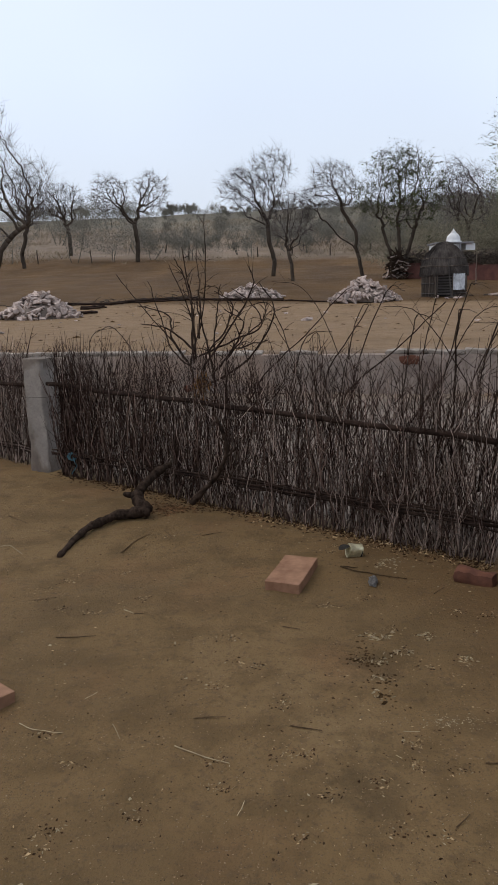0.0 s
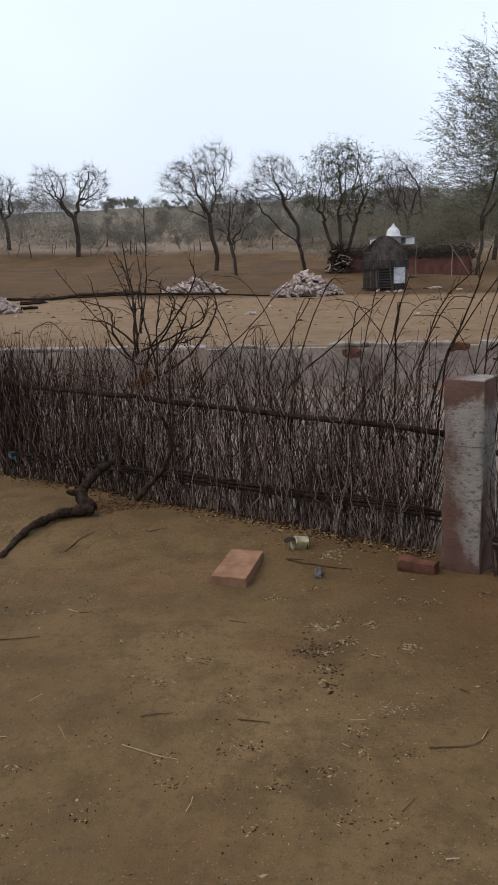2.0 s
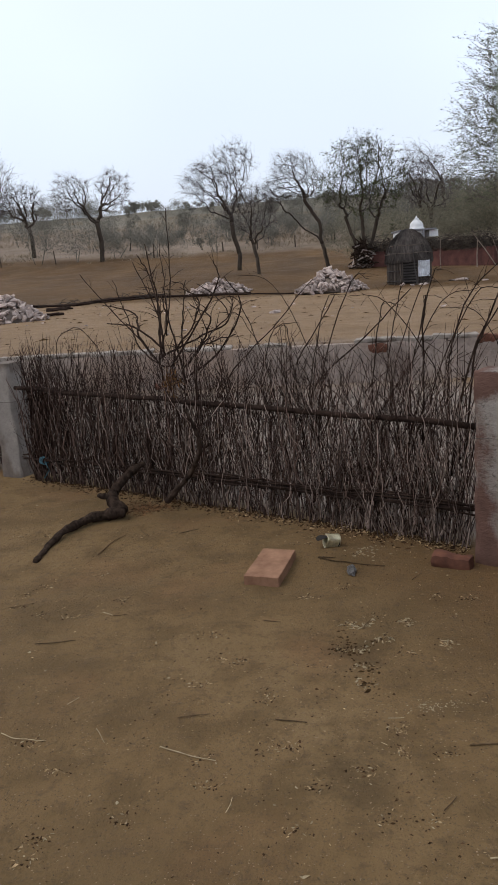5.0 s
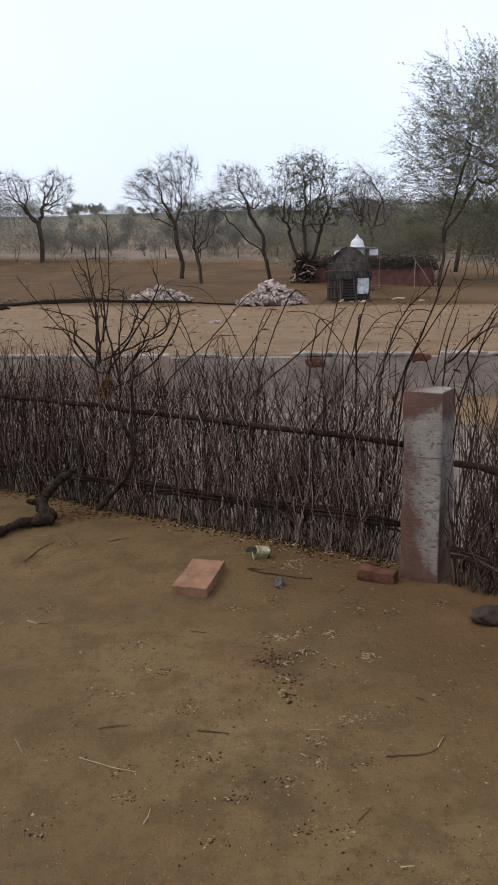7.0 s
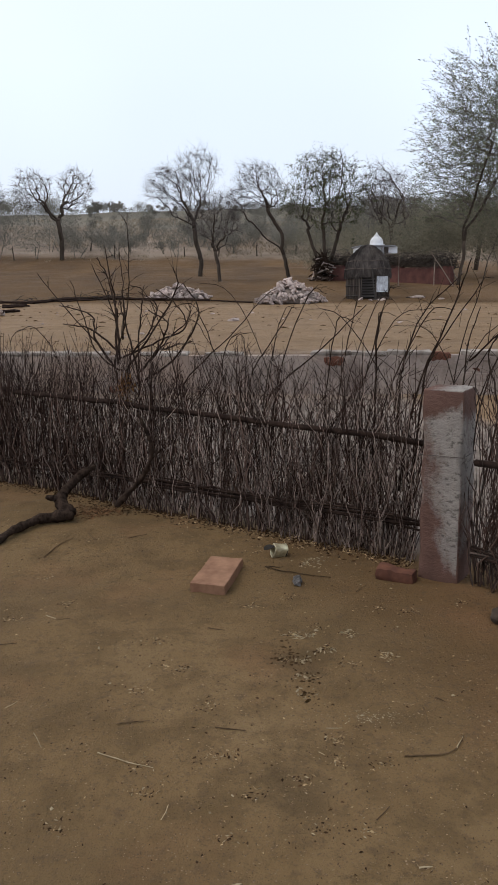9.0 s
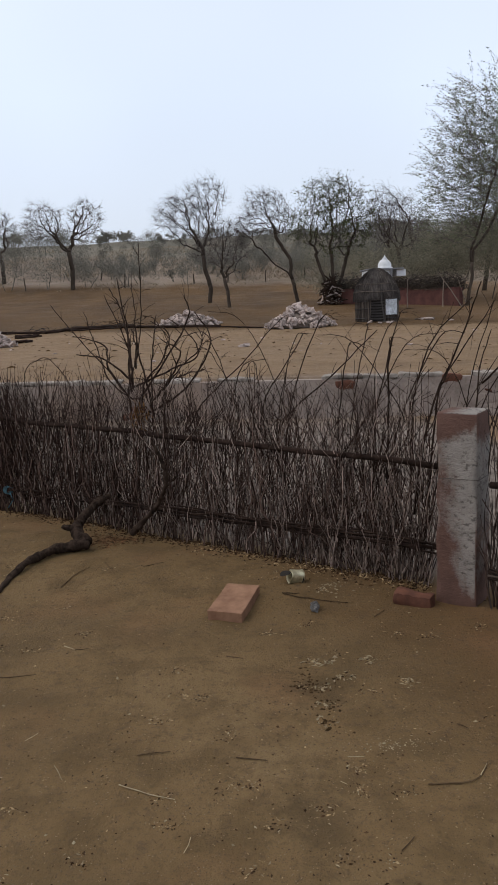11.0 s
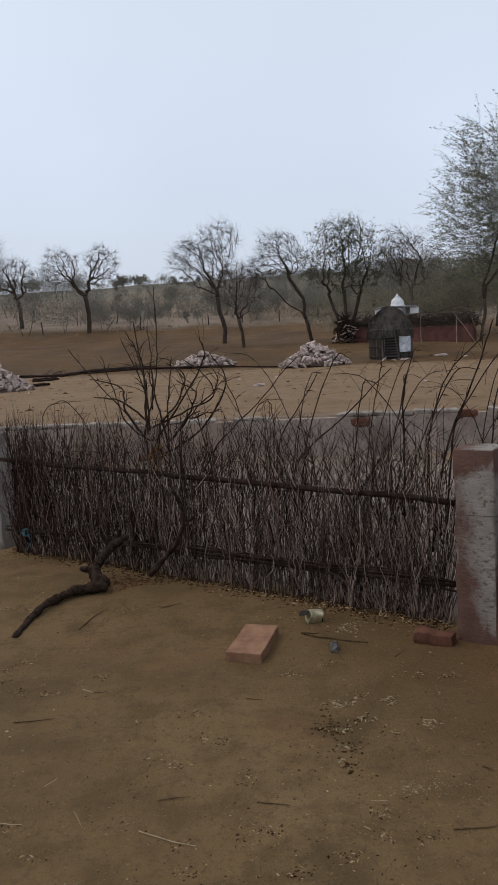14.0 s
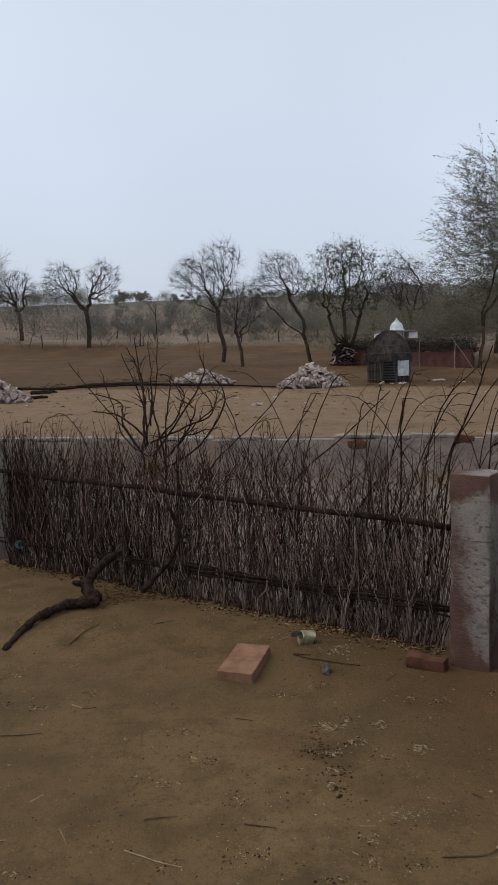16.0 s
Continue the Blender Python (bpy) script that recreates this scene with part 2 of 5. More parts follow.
M_FALLEN = simple("fallen_twig", (0.038, 0.024, 0.013), (0.135, 0.090, 0.052), 24, 0.95, vary=0.8, spec=0.05)
M_RAIL = simple("weathered_pole", (0.012, 0.008, 0.007), (0.050, 0.033, 0.026), 22, 0.9, (1, 0.12, 1), vary=0.3, spec=0.05)
M_BARK = simple("bark", (0.012, 0.008, 0.006), (0.062, 0.042, 0.032), 26, 0.95, (1, 1, 0.6), bump=1.0, dist=0.03, spec=0.05)
M_TREEBARK = simple("tree_bark", (0.030, 0.022, 0.016), (0.080, 0.060, 0.046), 3, 0.95, (1, 1, 0.4), bump=0.8, dist=0.05)
# twig colour lightened to carry the haze over distant trees
M_TWIGFAR = simple("hazed_twig", (0.044, 0.034, 0.032), (0.100, 0.082, 0.078), 2, 0.95, vary=0.5)
M_LEAF = simple("acacia_leaf", (0.095, 0.105, 0.060), (0.20, 0.215, 0.130), 1.5, 0.75, vary=0.8, bump=0, thin=0.45)
M_LEAFDARK = simple("dark_leaf", (0.055, 0.064, 0.024), (0.12, 0.135, 0.052), 1.5, 0.75, vary=0.8, bump=0, thin=0.45)
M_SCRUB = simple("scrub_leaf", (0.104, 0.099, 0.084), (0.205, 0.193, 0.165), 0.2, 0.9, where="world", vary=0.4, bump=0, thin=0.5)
# thicket green paled towards grey, with haze mixed into the colour
M_THICKET = simple("hazed_thicket_leaf", (0.112, 0.104, 0.074), (0.228, 0.210, 0.156), 0.35, 0.9, where="world", vary=0.8, bump=0, thin=0.4)
M_GRASS = simple("dry_grass", (0.22, 0.174, 0.122), (0.36, 0.290, 0.210), 0.3, 0.9, where="world", vary=0.5, bump=0, thin=0.5)
M_SLAB = simple("sandstone_block", (0.165, 0.084, 0.050), (0.295, 0.165, 0.104), 11, 0.9, bump=0.5, vary=0.12)
M_BRICK = simple("red_brick", (0.075, 0.032, 0.022), (0.15, 0.062, 0.038), 14, 0.92, bump=0.6, vary=0.3)
M_ROCK = simple("dark_rock", (0.030, 0.022, 0.017), (0.085, 0.066, 0.052), 7, 0.9, bump=0.8, dist=0.02, spec=0.1)
M_RUBBLE = simple("pinkish_stone", (0.20, 0.15, 0.132), (0.46, 0.385, 0.35), 3, 0.92, bump=0.5, vary=0.7)
M_POST_RED = post_material("worn_post_plaster", (0.33, 0.300, 0.270), (0.150, 0.084, 0.066), 0.27)
M_POST_GREY = post_material("grey_post_plaster", (0.29, 0.26, 0.235), (0.19, 0.155, 0.132), 0.16, 0.2)
M_TIN = simple("tinned_brass", (0.46, 0.41, 0.25), (0.86, 0.80, 0.58), 30, 0.3, spec=0.5, bump=0.2, vary=0.1)
M_TIN.node_tree.nodes["Principled BSDF"].inputs["Metallic"].default_value = 0.6
M_DARK = simple("dark_inside", (0.012, 0.010, 0.009), (0.03, 0.025, 0.022), 10)
M_FOIL = simple("crumpled_wrapper", (0.012, 0.011, 0.011), (0.15, 0.14, 0.135), 60, 0.5, bump=0.8, vary=0.1, spec=0.3)
M_STRAW = simple("pale_straw", (0.26, 0.20, 0.12), (0.46, 0.38, 0.25), 20, 0.8, vary=0.6)
M_STAKE = simple("weathered_stake", (0.15, 0.118, 0.095), (0.30, 0.245, 0.200), 12, 0.9, vary=0.3)
M_LITTER = simple("brown_leaf_litter", (0.042, 0.022, 0.011), (0.18, 0.102, 0.052), 30, 0.9, vary=1.2, spec=0.06)
M_CHIP = simple("dry_leaf_litter", (0.14, 0.088, 0.042), (0.46, 0.335, 0.190), 30, 0.85, vary=1.2)
M_RUST = simple("rusty_dry_leaf", (0.13, 0.062, 0.022), (0.30, 0.160, 0.060), 20, 0.85, vary=0.8, spec=0.1)
M_PEBBLE = simple("grit", (0.065, 0.042, 0.026), (0.23, 0.165, 0.105), 40, 0.95, vary=1.0, spec=0.06)
M_THATCH = simple("old_thatch", (0.034, 0.028, 0.026), (0.10, 0.086, 0.078), 5, 0.95, (1, 1, 0.3), bump=0.8, dist=0.04, vary=0.6)
M_HUTWALL = simple("stick_wall", (0.045, 0.036, 0.030), (0.13, 0.105, 0.088), 6, 0.95, (1, 1, 0.2), vary=0.6)
M_SHEET = simple("whitish_sheet", (0.28, 0.29, 0.31), (0.66, 0.68, 0.72), 5, 0.6, vary=0.1)
M_SLAT = simple("dark_slat", (0.02, 0.018, 0.018), (0.075, 0.065, 0.06), 6, 0.8, vary=0.4)
M_WHITE = simple("limewash", (0.55, 0.56, 0.58), (0.76, 0.77, 0.79), 2.5, 0.8, vary=0.05, bump=0.2)
M_GREYLEDGE = simple("grey_ledge", (0.12, 0.12, 0.13), (0.24, 0.24, 0.25), 3, 0.8, vary=0.1)
M_REDWALL = simple("red_mud_wall", (0.070, 0.031, 0.028), (0.155, 0.068, 0.056), 2.2, 0.95, where="world", bump=0.6, dist=0.05, vary=0.15)
M_HEDGE = simple("thorn_hedge", (0.024, 0.019, 0.016), (0.07, 0.056, 0.046), 3, 0.95, vary=0.8)
M_ROPE = simple("blue_cord", (0.03, 0.07, 0.09), (0.06, 0.13, 0.16), 20, 0.8)
M_CORE = simple("rubble_gap_shade", (0.10, 0.078, 0.066), (0.18, 0.145, 0.125), 6)
M_CRUMB = simple("dark_crumb", (0.048, 0.028, 0.013), (0.115, 0.070, 0.034), 40, 1.0, vary=0.9, spec=0.03)
M_WIRE = simple("rusty_wire", (0.05, 0.04, 0.035), (0.10, 0.08, 0.07), 20, 0.6)

# ---- building helpers ----


def mesh(name, verts, faces, mat, smooth=False):
    me = bpy.data.meshes.new(name)
    me.from_pydata([tuple(v) for v in verts], [], faces)
    me.materials.append(mat)
    if smooth:
        me.shade_smooth()
    me.update()
    return me


def from_bm(name, bm, mat, smooth=False):
    me = bpy.data.meshes.new(name)
    bmesh.ops.recalc_face_normals(bm, faces=bm.faces)
    bm.to_mesh(me)
    bm.free()
    me.materials.append(mat)
    if smooth:
        me.shade_smooth()
        me.set_sharp_from_angle(angle=radians(36))
    return me


def part(name, me, parent, label="", m=None):
    ob = new(name, me)
    ob.parent = parent
    if m is not None:
        ob.matrix_basis = m
    return tagged(ob, label)


def thing(name, label, category, m=None, group="", kind=""):
    ob = new(name)
    ob.empty_display_size = 0.1
    if m is not None:
        ob.matrix_basis = m
    return tagged(ob, label, category, group, kind)


def tube(V, F, pts, radii, sides=4):
    """Adds a closed tube along pts to the lists V and F."""
    n0 = len(V)
    up = Vector((0.31, 0.87, 0.38))
    for i, (p, r) in enumerate(zip(pts, radii)):
        d = (pts[min(i + 1, len(pts) - 1)] - pts[max(i - 1, 0)])
        a = d.cross(up)
        if a.length < 1e-6:
            a = d.cross(Vector((1, 0, 0)))
        a.normalize()
        b = d.cross(a).normalized()
        for j in range(sides):
            th = 2 * math.pi * j / sides
            V.append(p + (a * math.cos(th) + b * math.sin(th)) * r)
    for i in range(len(pts) - 1):
        for j in range(sides):
            j2 = (j + 1) % sides
            F.append((n0 + i * sides + j, n0 + i * sides + j2, n0 + (i + 1) * sides + j2, n0 + (i + 1) * sides + j))
    F.append(tuple(n0 + j for j in reversed(range(sides))))
    last = n0 + (len(pts) - 1) * sides
    F.append(tuple(last + j for j in range(sides)))


def crooked(rng, a, b, n, wobble):
    """A wavering line of n + 1 points from a to b."""
    out, off = [], Vector((0, 0, 0))
    for i in range(n + 1):
        f = i / n
        if 0 < i < n:
            off = off + Vector((rng.gauss(0, 1), rng.gauss(0, 1), rng.gauss(0, 0.4))) * wobble
        out.append(a.lerp(b, f) + off * (1 - abs(2 * f - 1) * 0.5))
    return out


def block(sx, sy, sz, bevel=0.01, rough=0.0, cuts=0, seed=0):
    """A box on z = 0 with worn edges."""
    bm = bmesh.new()
    bmesh.ops.create_cube(bm, size=1)
    bmesh.ops.transform(bm, matrix=Matrix.Translation((0, 0, sz / 2)) @ Matrix.Diagonal((sx, sy, sz, 1)), verts=bm.verts)
    if bevel:
        bmesh.ops.bevel(bm, geom=bm.edges[:], offset=bevel, segments=2, affect="EDGES", profile=0.6)
    if cuts:
        bmesh.ops.subdivide_edges(bm, edges=[e for e in bm.edges if e.calc_length() > 0.05], cuts=cuts, use_grid_fill=True)
    if rough:
        for v in bm.verts:
            v.co += noise.noise_vector(v.co * 9 + Vector((seed, 0, 0))) * rough + noise.noise_vector(v.co * 30 + Vector((seed, 3, 0))) * rough * 0.4
    return bm


def stone_mesh(name, seed, mat, sx=1.0, sy=0.7, sz=0.5, cut=5):
    """An angular broken stone, about one unit long."""
    rng = random.Random(seed)
    bm = bmesh.new()
    pts = []
    for _ in range(9 + cut):
        v = Vector((rng.uniform(-1, 1), rng.uniform(-1, 1), rng.uniform(-1, 1)))
        v = v / max(abs(c) for c in v) * rng.uniform(0.75, 1.0)
        pts.append(bm.verts.new((v.x * sx / 2, v.y * sy / 2, v.z * sz / 2)))
    res = bmesh.ops.convex_hull(bm, input=pts)
    bmesh.ops.delete(bm, geom=[g for g in res["geom_interior"] if isinstance(g, bmesh.types.BMVert)], context="VERTS")
    return from_bm(name, bm, mat)


# ---- the ground ----


def wall_y(x):
    return 10.96 - 0.24 * x


def ease(a, b, v):
    v = min(1.0, max(0.0, (v - a) / (b - a)))
    return v * v * (3 - 2 * v)


def height(x, y):
    d = y - wall_y(x)
    if d < 0:
        return 0.15 * ease(-4, 0, d)
    q = min(150, (y - 10.96) + 0.24 * x * (1 - ease(4, 40, d)))
    return 0.70 + 0.008 * q + 0.045 * max(0, q - 14) + 0.088 * max(0, q - 58)


def lumps(x, y):
    """Trodden unevenness of the yard."""
    p = Vector((x, y, 0))
    return noise.noise(p * 1.1) * 0.014 + noise.noise(p * 4.5) * 0.013 + noise.noise(p * 11) * 0.006


def on_ground(x, y):
    return Vector((x, y, height(x, y)))


def build_ground():
    xs = list(np.arange(-3.2, 3.2, 0.05))
    step, x = 0.06, 3.2
    while x < 900:
        xs.append(x)
        xs.insert(0, -x)
        step *= 1.16
        x += step
    ds = [-900, -500, -300, -180, -110, -70, -45, -30, -22, -17, -14, -12.5, -11.5, -10.8, -10.2]
    ds += list(np.arange(-9.8, -4.2, 0.05)) + list(np.arange(-4.2, -0.1, 0.15)) + [-0.06, 0.06]
    d, step = 0.2, 0.15
    while d < 175:
        ds.append(d)
        step = min(step * 1.05, 3)
        d += step
    ds += [200, 240, 300, 400, 600, 900, 1500, 2500]
    V, F = [], []
    for d in ds:
        for x in xs:
            y = wall_y(max(-40, min(40, x))) + d
            dd = d
            if dd < 0:
                z = 0.15 * ease(-4, 0, dd)
            else:
                z = height(x, y) if abs(x) < 40 else height(math.copysign(40, x), wall_y(math.copysign(40, x)) + dd)
            p = Vector((x, y, 0))
            if abs(x) < 12 and -12 < d < 30:
                z += lumps(x, y)
            elif d >= 30:
                z += noise.noise(p * 0.12) * min(0.25, (d - 30) * 0.01) + (noise.noise(p * 0.018) * 2.2 * ease(80, 150, d))
            V.append((x, y, z))
    w = len(xs)
    for i in range(len(ds) - 1):
        for j in range(w - 1):
            F.append((i * w + j, i * w + j + 1, (i + 1) * w + j + 1, (i + 1) * w + j))
    tagged(new("ground", mesh("ground", V, F, M_EARTH, True)), "brown damp sand yard rising to a dune field", "ground", kind="structure")


build_ground()


def build_wall():
    """The low retaining wall with its coping and the bare bricks that show in it."""
    wall = thing("low_wall", "low grey plastered stone wall with pale worn coping", "wall", kind="structure")
    along = Matrix.Rotation(math.atan(-0.24), 4, "Z")
    L = 30.0
    bm = bmesh.new()
    n, rows = 420, 11
    grid = []
    for i in range(n + 1):
        col = []
        for j in range(rows + 1):
            x, z = -L / 2 + L * i / n, -0.05 + 0.73 * j / rows
            p = Vector((x, 0, z))
            out = -0.13 + noise.noise(p * 2.5) * 0.03 + noise.noise(Vector((x * 4, 0, z * 9))) * 0.028 + noise.noise(p * 14) * 0.014
            col.append(bm.verts.new((x, out, z)))
        back = [bm.verts.new((col[0].co.x, 0.12, 0.68)), bm.verts.new((col[0].co.x, 0.12, -0.05))]
        grid.append(col + back)
    for a, b in zip(grid, grid[1:]):
        for j in range(len(a)):
            k = (j + 1) % len(a)
            bm.faces.new((a[j], b[j], b[k], a[k]))
    base = Matrix.Translation((0, 10.96, 0)) @ along
    part("masonry", from_bm("masonry", bm, M_WALL, True), wall, m=base)
    rng = random.Random(5)
    x = -L / 2
    while x < L / 2:
        w = rng.uniform(0.35, 0.8)
        if rng.random() < 0.22:
            x += w * 0.7
            continue
        cb = block(w - 0.012, 0.26 + rng.uniform(-0.02, 0.02), 0.05 + rng.uniform(-0.012, 0.014), 0.02, 0.024, 3, x)
        part("coping_stone", from_bm("coping_stone", cb, M_COPE, True), wall, m=base @ pose(x + w / 2, rng.uniform(-0.012, 0.012), 0.675 + rng.uniform(-0.012, 0.008), 0, rng.uniform(-0.8, 0.8), rng.uniform(-1.5, 1.5)))
        x += w
    for k, (bx, bz, tilt) in enumerate(((2.14, 0.58, 6), (3.53, 0.635, 3), (3.98, 0.50, -2), (-0.85, 0.2, 10), (-0.7, 0.29, -8))):
        m = Matrix.Translation((bx, wall_y(bx), 0)) @ along @ pose(0, -0.10, bz - 0.03, 0, tilt, rng.uniform(-8, 8))
        part("brick", from_bm("brick", block((0.26, 0.27, 0.10, 0.2, 0.2)[k], 0.11, (0.11, 0.11, 0.06, 0.1, 0.1)[k], 0.04, 0.035, 3, k), M_BRICK, True), wall, "bare red brick", m)


build_wall()

# unseen wall added behind the camera; it cuts sky light on camera-facing sides
sky_blocker = new("wall_south", from_bm("wall_south", block(12.0, 0.35, 2.5, 0.02), M_BLOCKER))
sky_blocker.matrix_basis = pose(0, -3.0, -0.1)
tagged(sky_blocker, "plain unseen wall added behind the camera to block sky light", "wall", kind="structure")

# ---- the fence ----
POST_R, POST_L = Vector((1.503, 4.09, 0)), Vector((-1.955, 7.16, 0))
FA, FB = Vector((-1.79, 6.963, 0)), Vector((1.41, 4.32, 0))


def fence_post(pos, turn, tall, mat, label, seed):
    post = thing("fence_post", label, "post", pose(pos.x, pos.y, 0, 0, 0, turn))
    bm = block(0.235, 0.235, tall + 0.1, 0.016, 0.0045, 9, seed)
    for v in bm.verts:
        # chipped corners and pitted faces
        edge = max(0.0, min(abs(v.co.x), abs(v.co.y)) - 0.085) / 0.03
        chip = max(0.0, noise.noise(Vector((seed, v.co.z * 9, v.co.x * 3))) - 0.05) * 0.05 * min(1.0, edge)
        v.co.x -= math.copysign(chip, v.co.x)
        v.co.y -= math.copysign(chip, v.co.y)
        v.co += noise.noise_vector(v.co * 55 + Vector((seed, 0, 0))) * 0.0025
        v.co.z -= 0.1
        v.co.x *= 1 - 0.03 * v.co.z
        v.co.y *= 1 - 0.03 * v.co.z
    part("shaft", from_bm("shaft", bm, mat, True), post)
    V, F = [], []
    ring = [Vector((sx * 0.121, sy * 0.121, 0)) for sx, sy in ((-1, -1), (1, -1), (1, 1), (-1, 1), (-1, -1))]
    zs = (0, 0.006, 0.0, -0.008, 0)
    tube(V, F, [p + Vector((0, 0, tall * 0.66 + z)) for p, z in zip(ring, zs)], [0.0022] * 5, 4)
    part("tie_wire", mesh("tie_wire", V, F, M_WIRE), post, "thin rusty wire")
    return post


fence_post(POST_R, -38, 1.075, M_POST_RED, "square fence post, worn white plaster over reddish block", 3)
fence_post(POST_L + Vector((0.025, -0.03, 0)), -26, 1.045, M_POST_GREY, "square grey plastered fence post", 9)


def stick_meshes(n, seed, mat, r0, r1):
    """Crooked dry sticks, one metre long, standing on z = 0."""
    out, rng = [], random.Random(seed)
    for i in range(n):
        V, F = [], []
        pts = crooked(rng, Vector((0, 0, 0)), Vector((rng.uniform(-0.06, 0.06), rng.uniform(-0.03, 0.03), 1)), 11, 0.022)
        r = rng.uniform(r0, r1)
        tube(V, F, pts, [r * (1 - 0.7 * k / 11) * rng.uniform(0.82, 1.2) for k in range(12)], 5)
        out.append(mesh("stick", V, F, mat, True))
    return out


STICKS = stick_meshes(32, 11, M_STICK, 0.0034, 0.0070)


def fence_panel(a, b, singles, thin, seed, label, up=(0.77, 0.70), low=(0.17, 0.21), tall=1.0, tails=1.0):
    rng = random.Random(seed)
    panel = thing("brushwood_fence", label, "fence", group="fence panels")
    run = b - a
    L = run.length
    side = Vector((-run.y, run.x, 0)).normalized()

    clear = 0.03 if a is FA else 0.0

    def at(f, off, z):
        p = a + run * f + side * off
        return Vector((p.x, p.y, height(p.x, p.y) + z))

    for _ in range(singles):
        f = clear * 0.8 + 0.97 * rng.random() ** (1.2 if a is FA else 1.0)
        lean_x, lean_y = rng.gauss(0, 10), rng.gauss(0, 3)
        s = rng.uniform(0.6, 1.08) * tall
        m = Matrix.Translation(at(f, rng.gauss(0.0, 0.022), -0.03)) @ Matrix.Rotation(math.atan2(run.y, run.x), 4, "Z") @ pose(0, 0, 0, lean_y, lean_x, 0) @ Matrix.Rotation(rng.uniform(0, 6.28), 4, "Z") @ Matrix.Diagonal((rng.uniform(0.8, 1.25), rng.uniform(0.8, 1.25), s, 1))
        part("stick", rng.choice(STICKS), panel, m=m)
    # the finer brush between and above the sticks
    V, F = [], []
    for _ in range(thin):
        f = rng.random() ** (1.2 if a is FA else 1.0)
        z0 = rng.choice((0, 0, 0.1, 0.3, 0.5, 0.6)) + rng.uniform(-0.03, 0.1)
        ln = rng.uniform(0.35, 0.75) * tall
        if z0 + ln > 1.22 * tall:
            ln = max(0.2, 1.22 * tall - z0 + rng.uniform(-0.1, 0.1))
        lean = rng.gauss(0, 0.16 + 0.35 * max(0, z0))
        off = rng.gauss(0.01, 0.035)
        f = max(f, clear)
        p0, p1 = at(f, off, z0), at(max(clear - 0.008, f + lean * ln / L), off + rng.gauss(0, 0.05), z0 + ln)
        pts = crooked(rng, p0, p1, 4, 0.012)
        r = rng.uniform(0.0015, 0.0036)
        tube(V, F, pts, [r, r, r * 0.85, r * 0.7, r * 0.4], 3)
        for _ in range(rng.randint(1, 4)):
            q = pts[rng.randint(1, 3)]
            d = (run.normalized() * rng.choice((-1, 1)) * rng.uniform(0.3, 1) + Vector((0, 0, rng.uniform(0.5, 1.2))) + side * rng.gauss(0, 0.3)).normalized() * rng.uniform(0.06, 0.2)
            tube(V, F, [q, q + d * 0.55 + Vector((0, 0, 0.008)), q + d], [r * 0.7, r * 0.55, r * 0.3], 3)
    # crossed short twigs caught in the fence
    for _ in range(int(thin * 0.7)):
        f, z = rng.uniform(0.05, 0.98), rng.uniform(0.03, 0.95) * tall
        d = (run.normalized() * rng.gauss(0, 0.6) + Vector((0, 0, rng.gauss(0.5, 0.6))) + side * rng.gauss(0, 0.25)).normalized() * rng.uniform(0.08, 0.26)
        p = at(f, rng.gauss(0.0, 0.04), z)
        if p.z + min(0, d.z) < 0.01:
            d.z = abs(d.z)
        r = rng.uniform(0.0012, 0.0028)
        tube(V, F, [p, p + d * 0.5 + Vector((rng.gauss(0, 0.01), rng.gauss(0, 0.01), 0.01)), p + d], [r, r * 0.8, r * 0.4], 3)
    # tall loose shoots above the fence
    for _ in range(int(30 * L / 4.2 * tails)):
        f = rng.uniform(0.05, 0.97)
        z1 = rng.uniform(1.1, 1.36)
        p0, p1 = at(f, rng.gauss(0.02, 0.03), 0.7), at(f + rng.gauss(0, 0.14) / L, rng.gauss(0.03, 0.1), z1)
        pts = crooked(rng, p0, p1, 5, 0.012)
        tube(V, F, pts, [0.0042, 0.004, 0.0036, 0.003, 0.0025, 0.0015], 3)
        for q in pts[2:5]:
            d = (run.normalized() * rng.choice((-1, 1)) * rng.uniform(0.4, 1) + Vector((0, 0, rng.uniform(0.3, 1)))).normalized() * rng.uniform(0.05, 0.16)
            tube(V, F, [q, q + d * 0.5, q + d], [0.0025, 0.002, 0.001], 3)
    brush = part("brush", mesh("brush", V, F, M_TWIG), panel, "fine dry thorn twigs")
    # bleached sticks double as highlights: crowded right, few at the shaded left end
    V, F = [], []
    for _ in range(int(thin * 0.55)):
        f = rng.random() ** (0.45 if a is FA else 1.0)
        z0 = rng.choice((-0.02, -0.02, 0.0, 0.15, 0.4, 0.7)) + rng.uniform(0, 0.08)
        ln = rng.uniform(0.2, 0.8) * tall
        if z0 + ln > 1.2 * tall:
            ln = max(0.15, 1.2 * tall - z0 + rng.uniform(-0.12, 0.1))
        off, lean = rng.gauss(-0.02, 0.03), rng.gauss(0, 0.19 + 0.35 * max(0, z0))
        f = max(f, clear)
        pts = crooked(rng, at(f, off, z0), at(max(clear - 0.01, f + lean * ln / L), off + rng.gauss(0, 0.04), z0 + ln), 6, 0.017)
        r = rng.uniform(0.0016, 0.0038) * (0.7 if z0 > 0.3 else 1.0)
        tube(V, F, pts, [r, r, r * 0.9, r * 0.85, r * 0.75, r * 0.6, r * 0.35], 4)
    pale = part("brush", mesh("brush", V, F, M_PALESTICK), panel, "thin bleached grey sticks, crowded to the right as highlights")
    pale["kind"] = "stuff"
    brush["kind"] = "stuff"
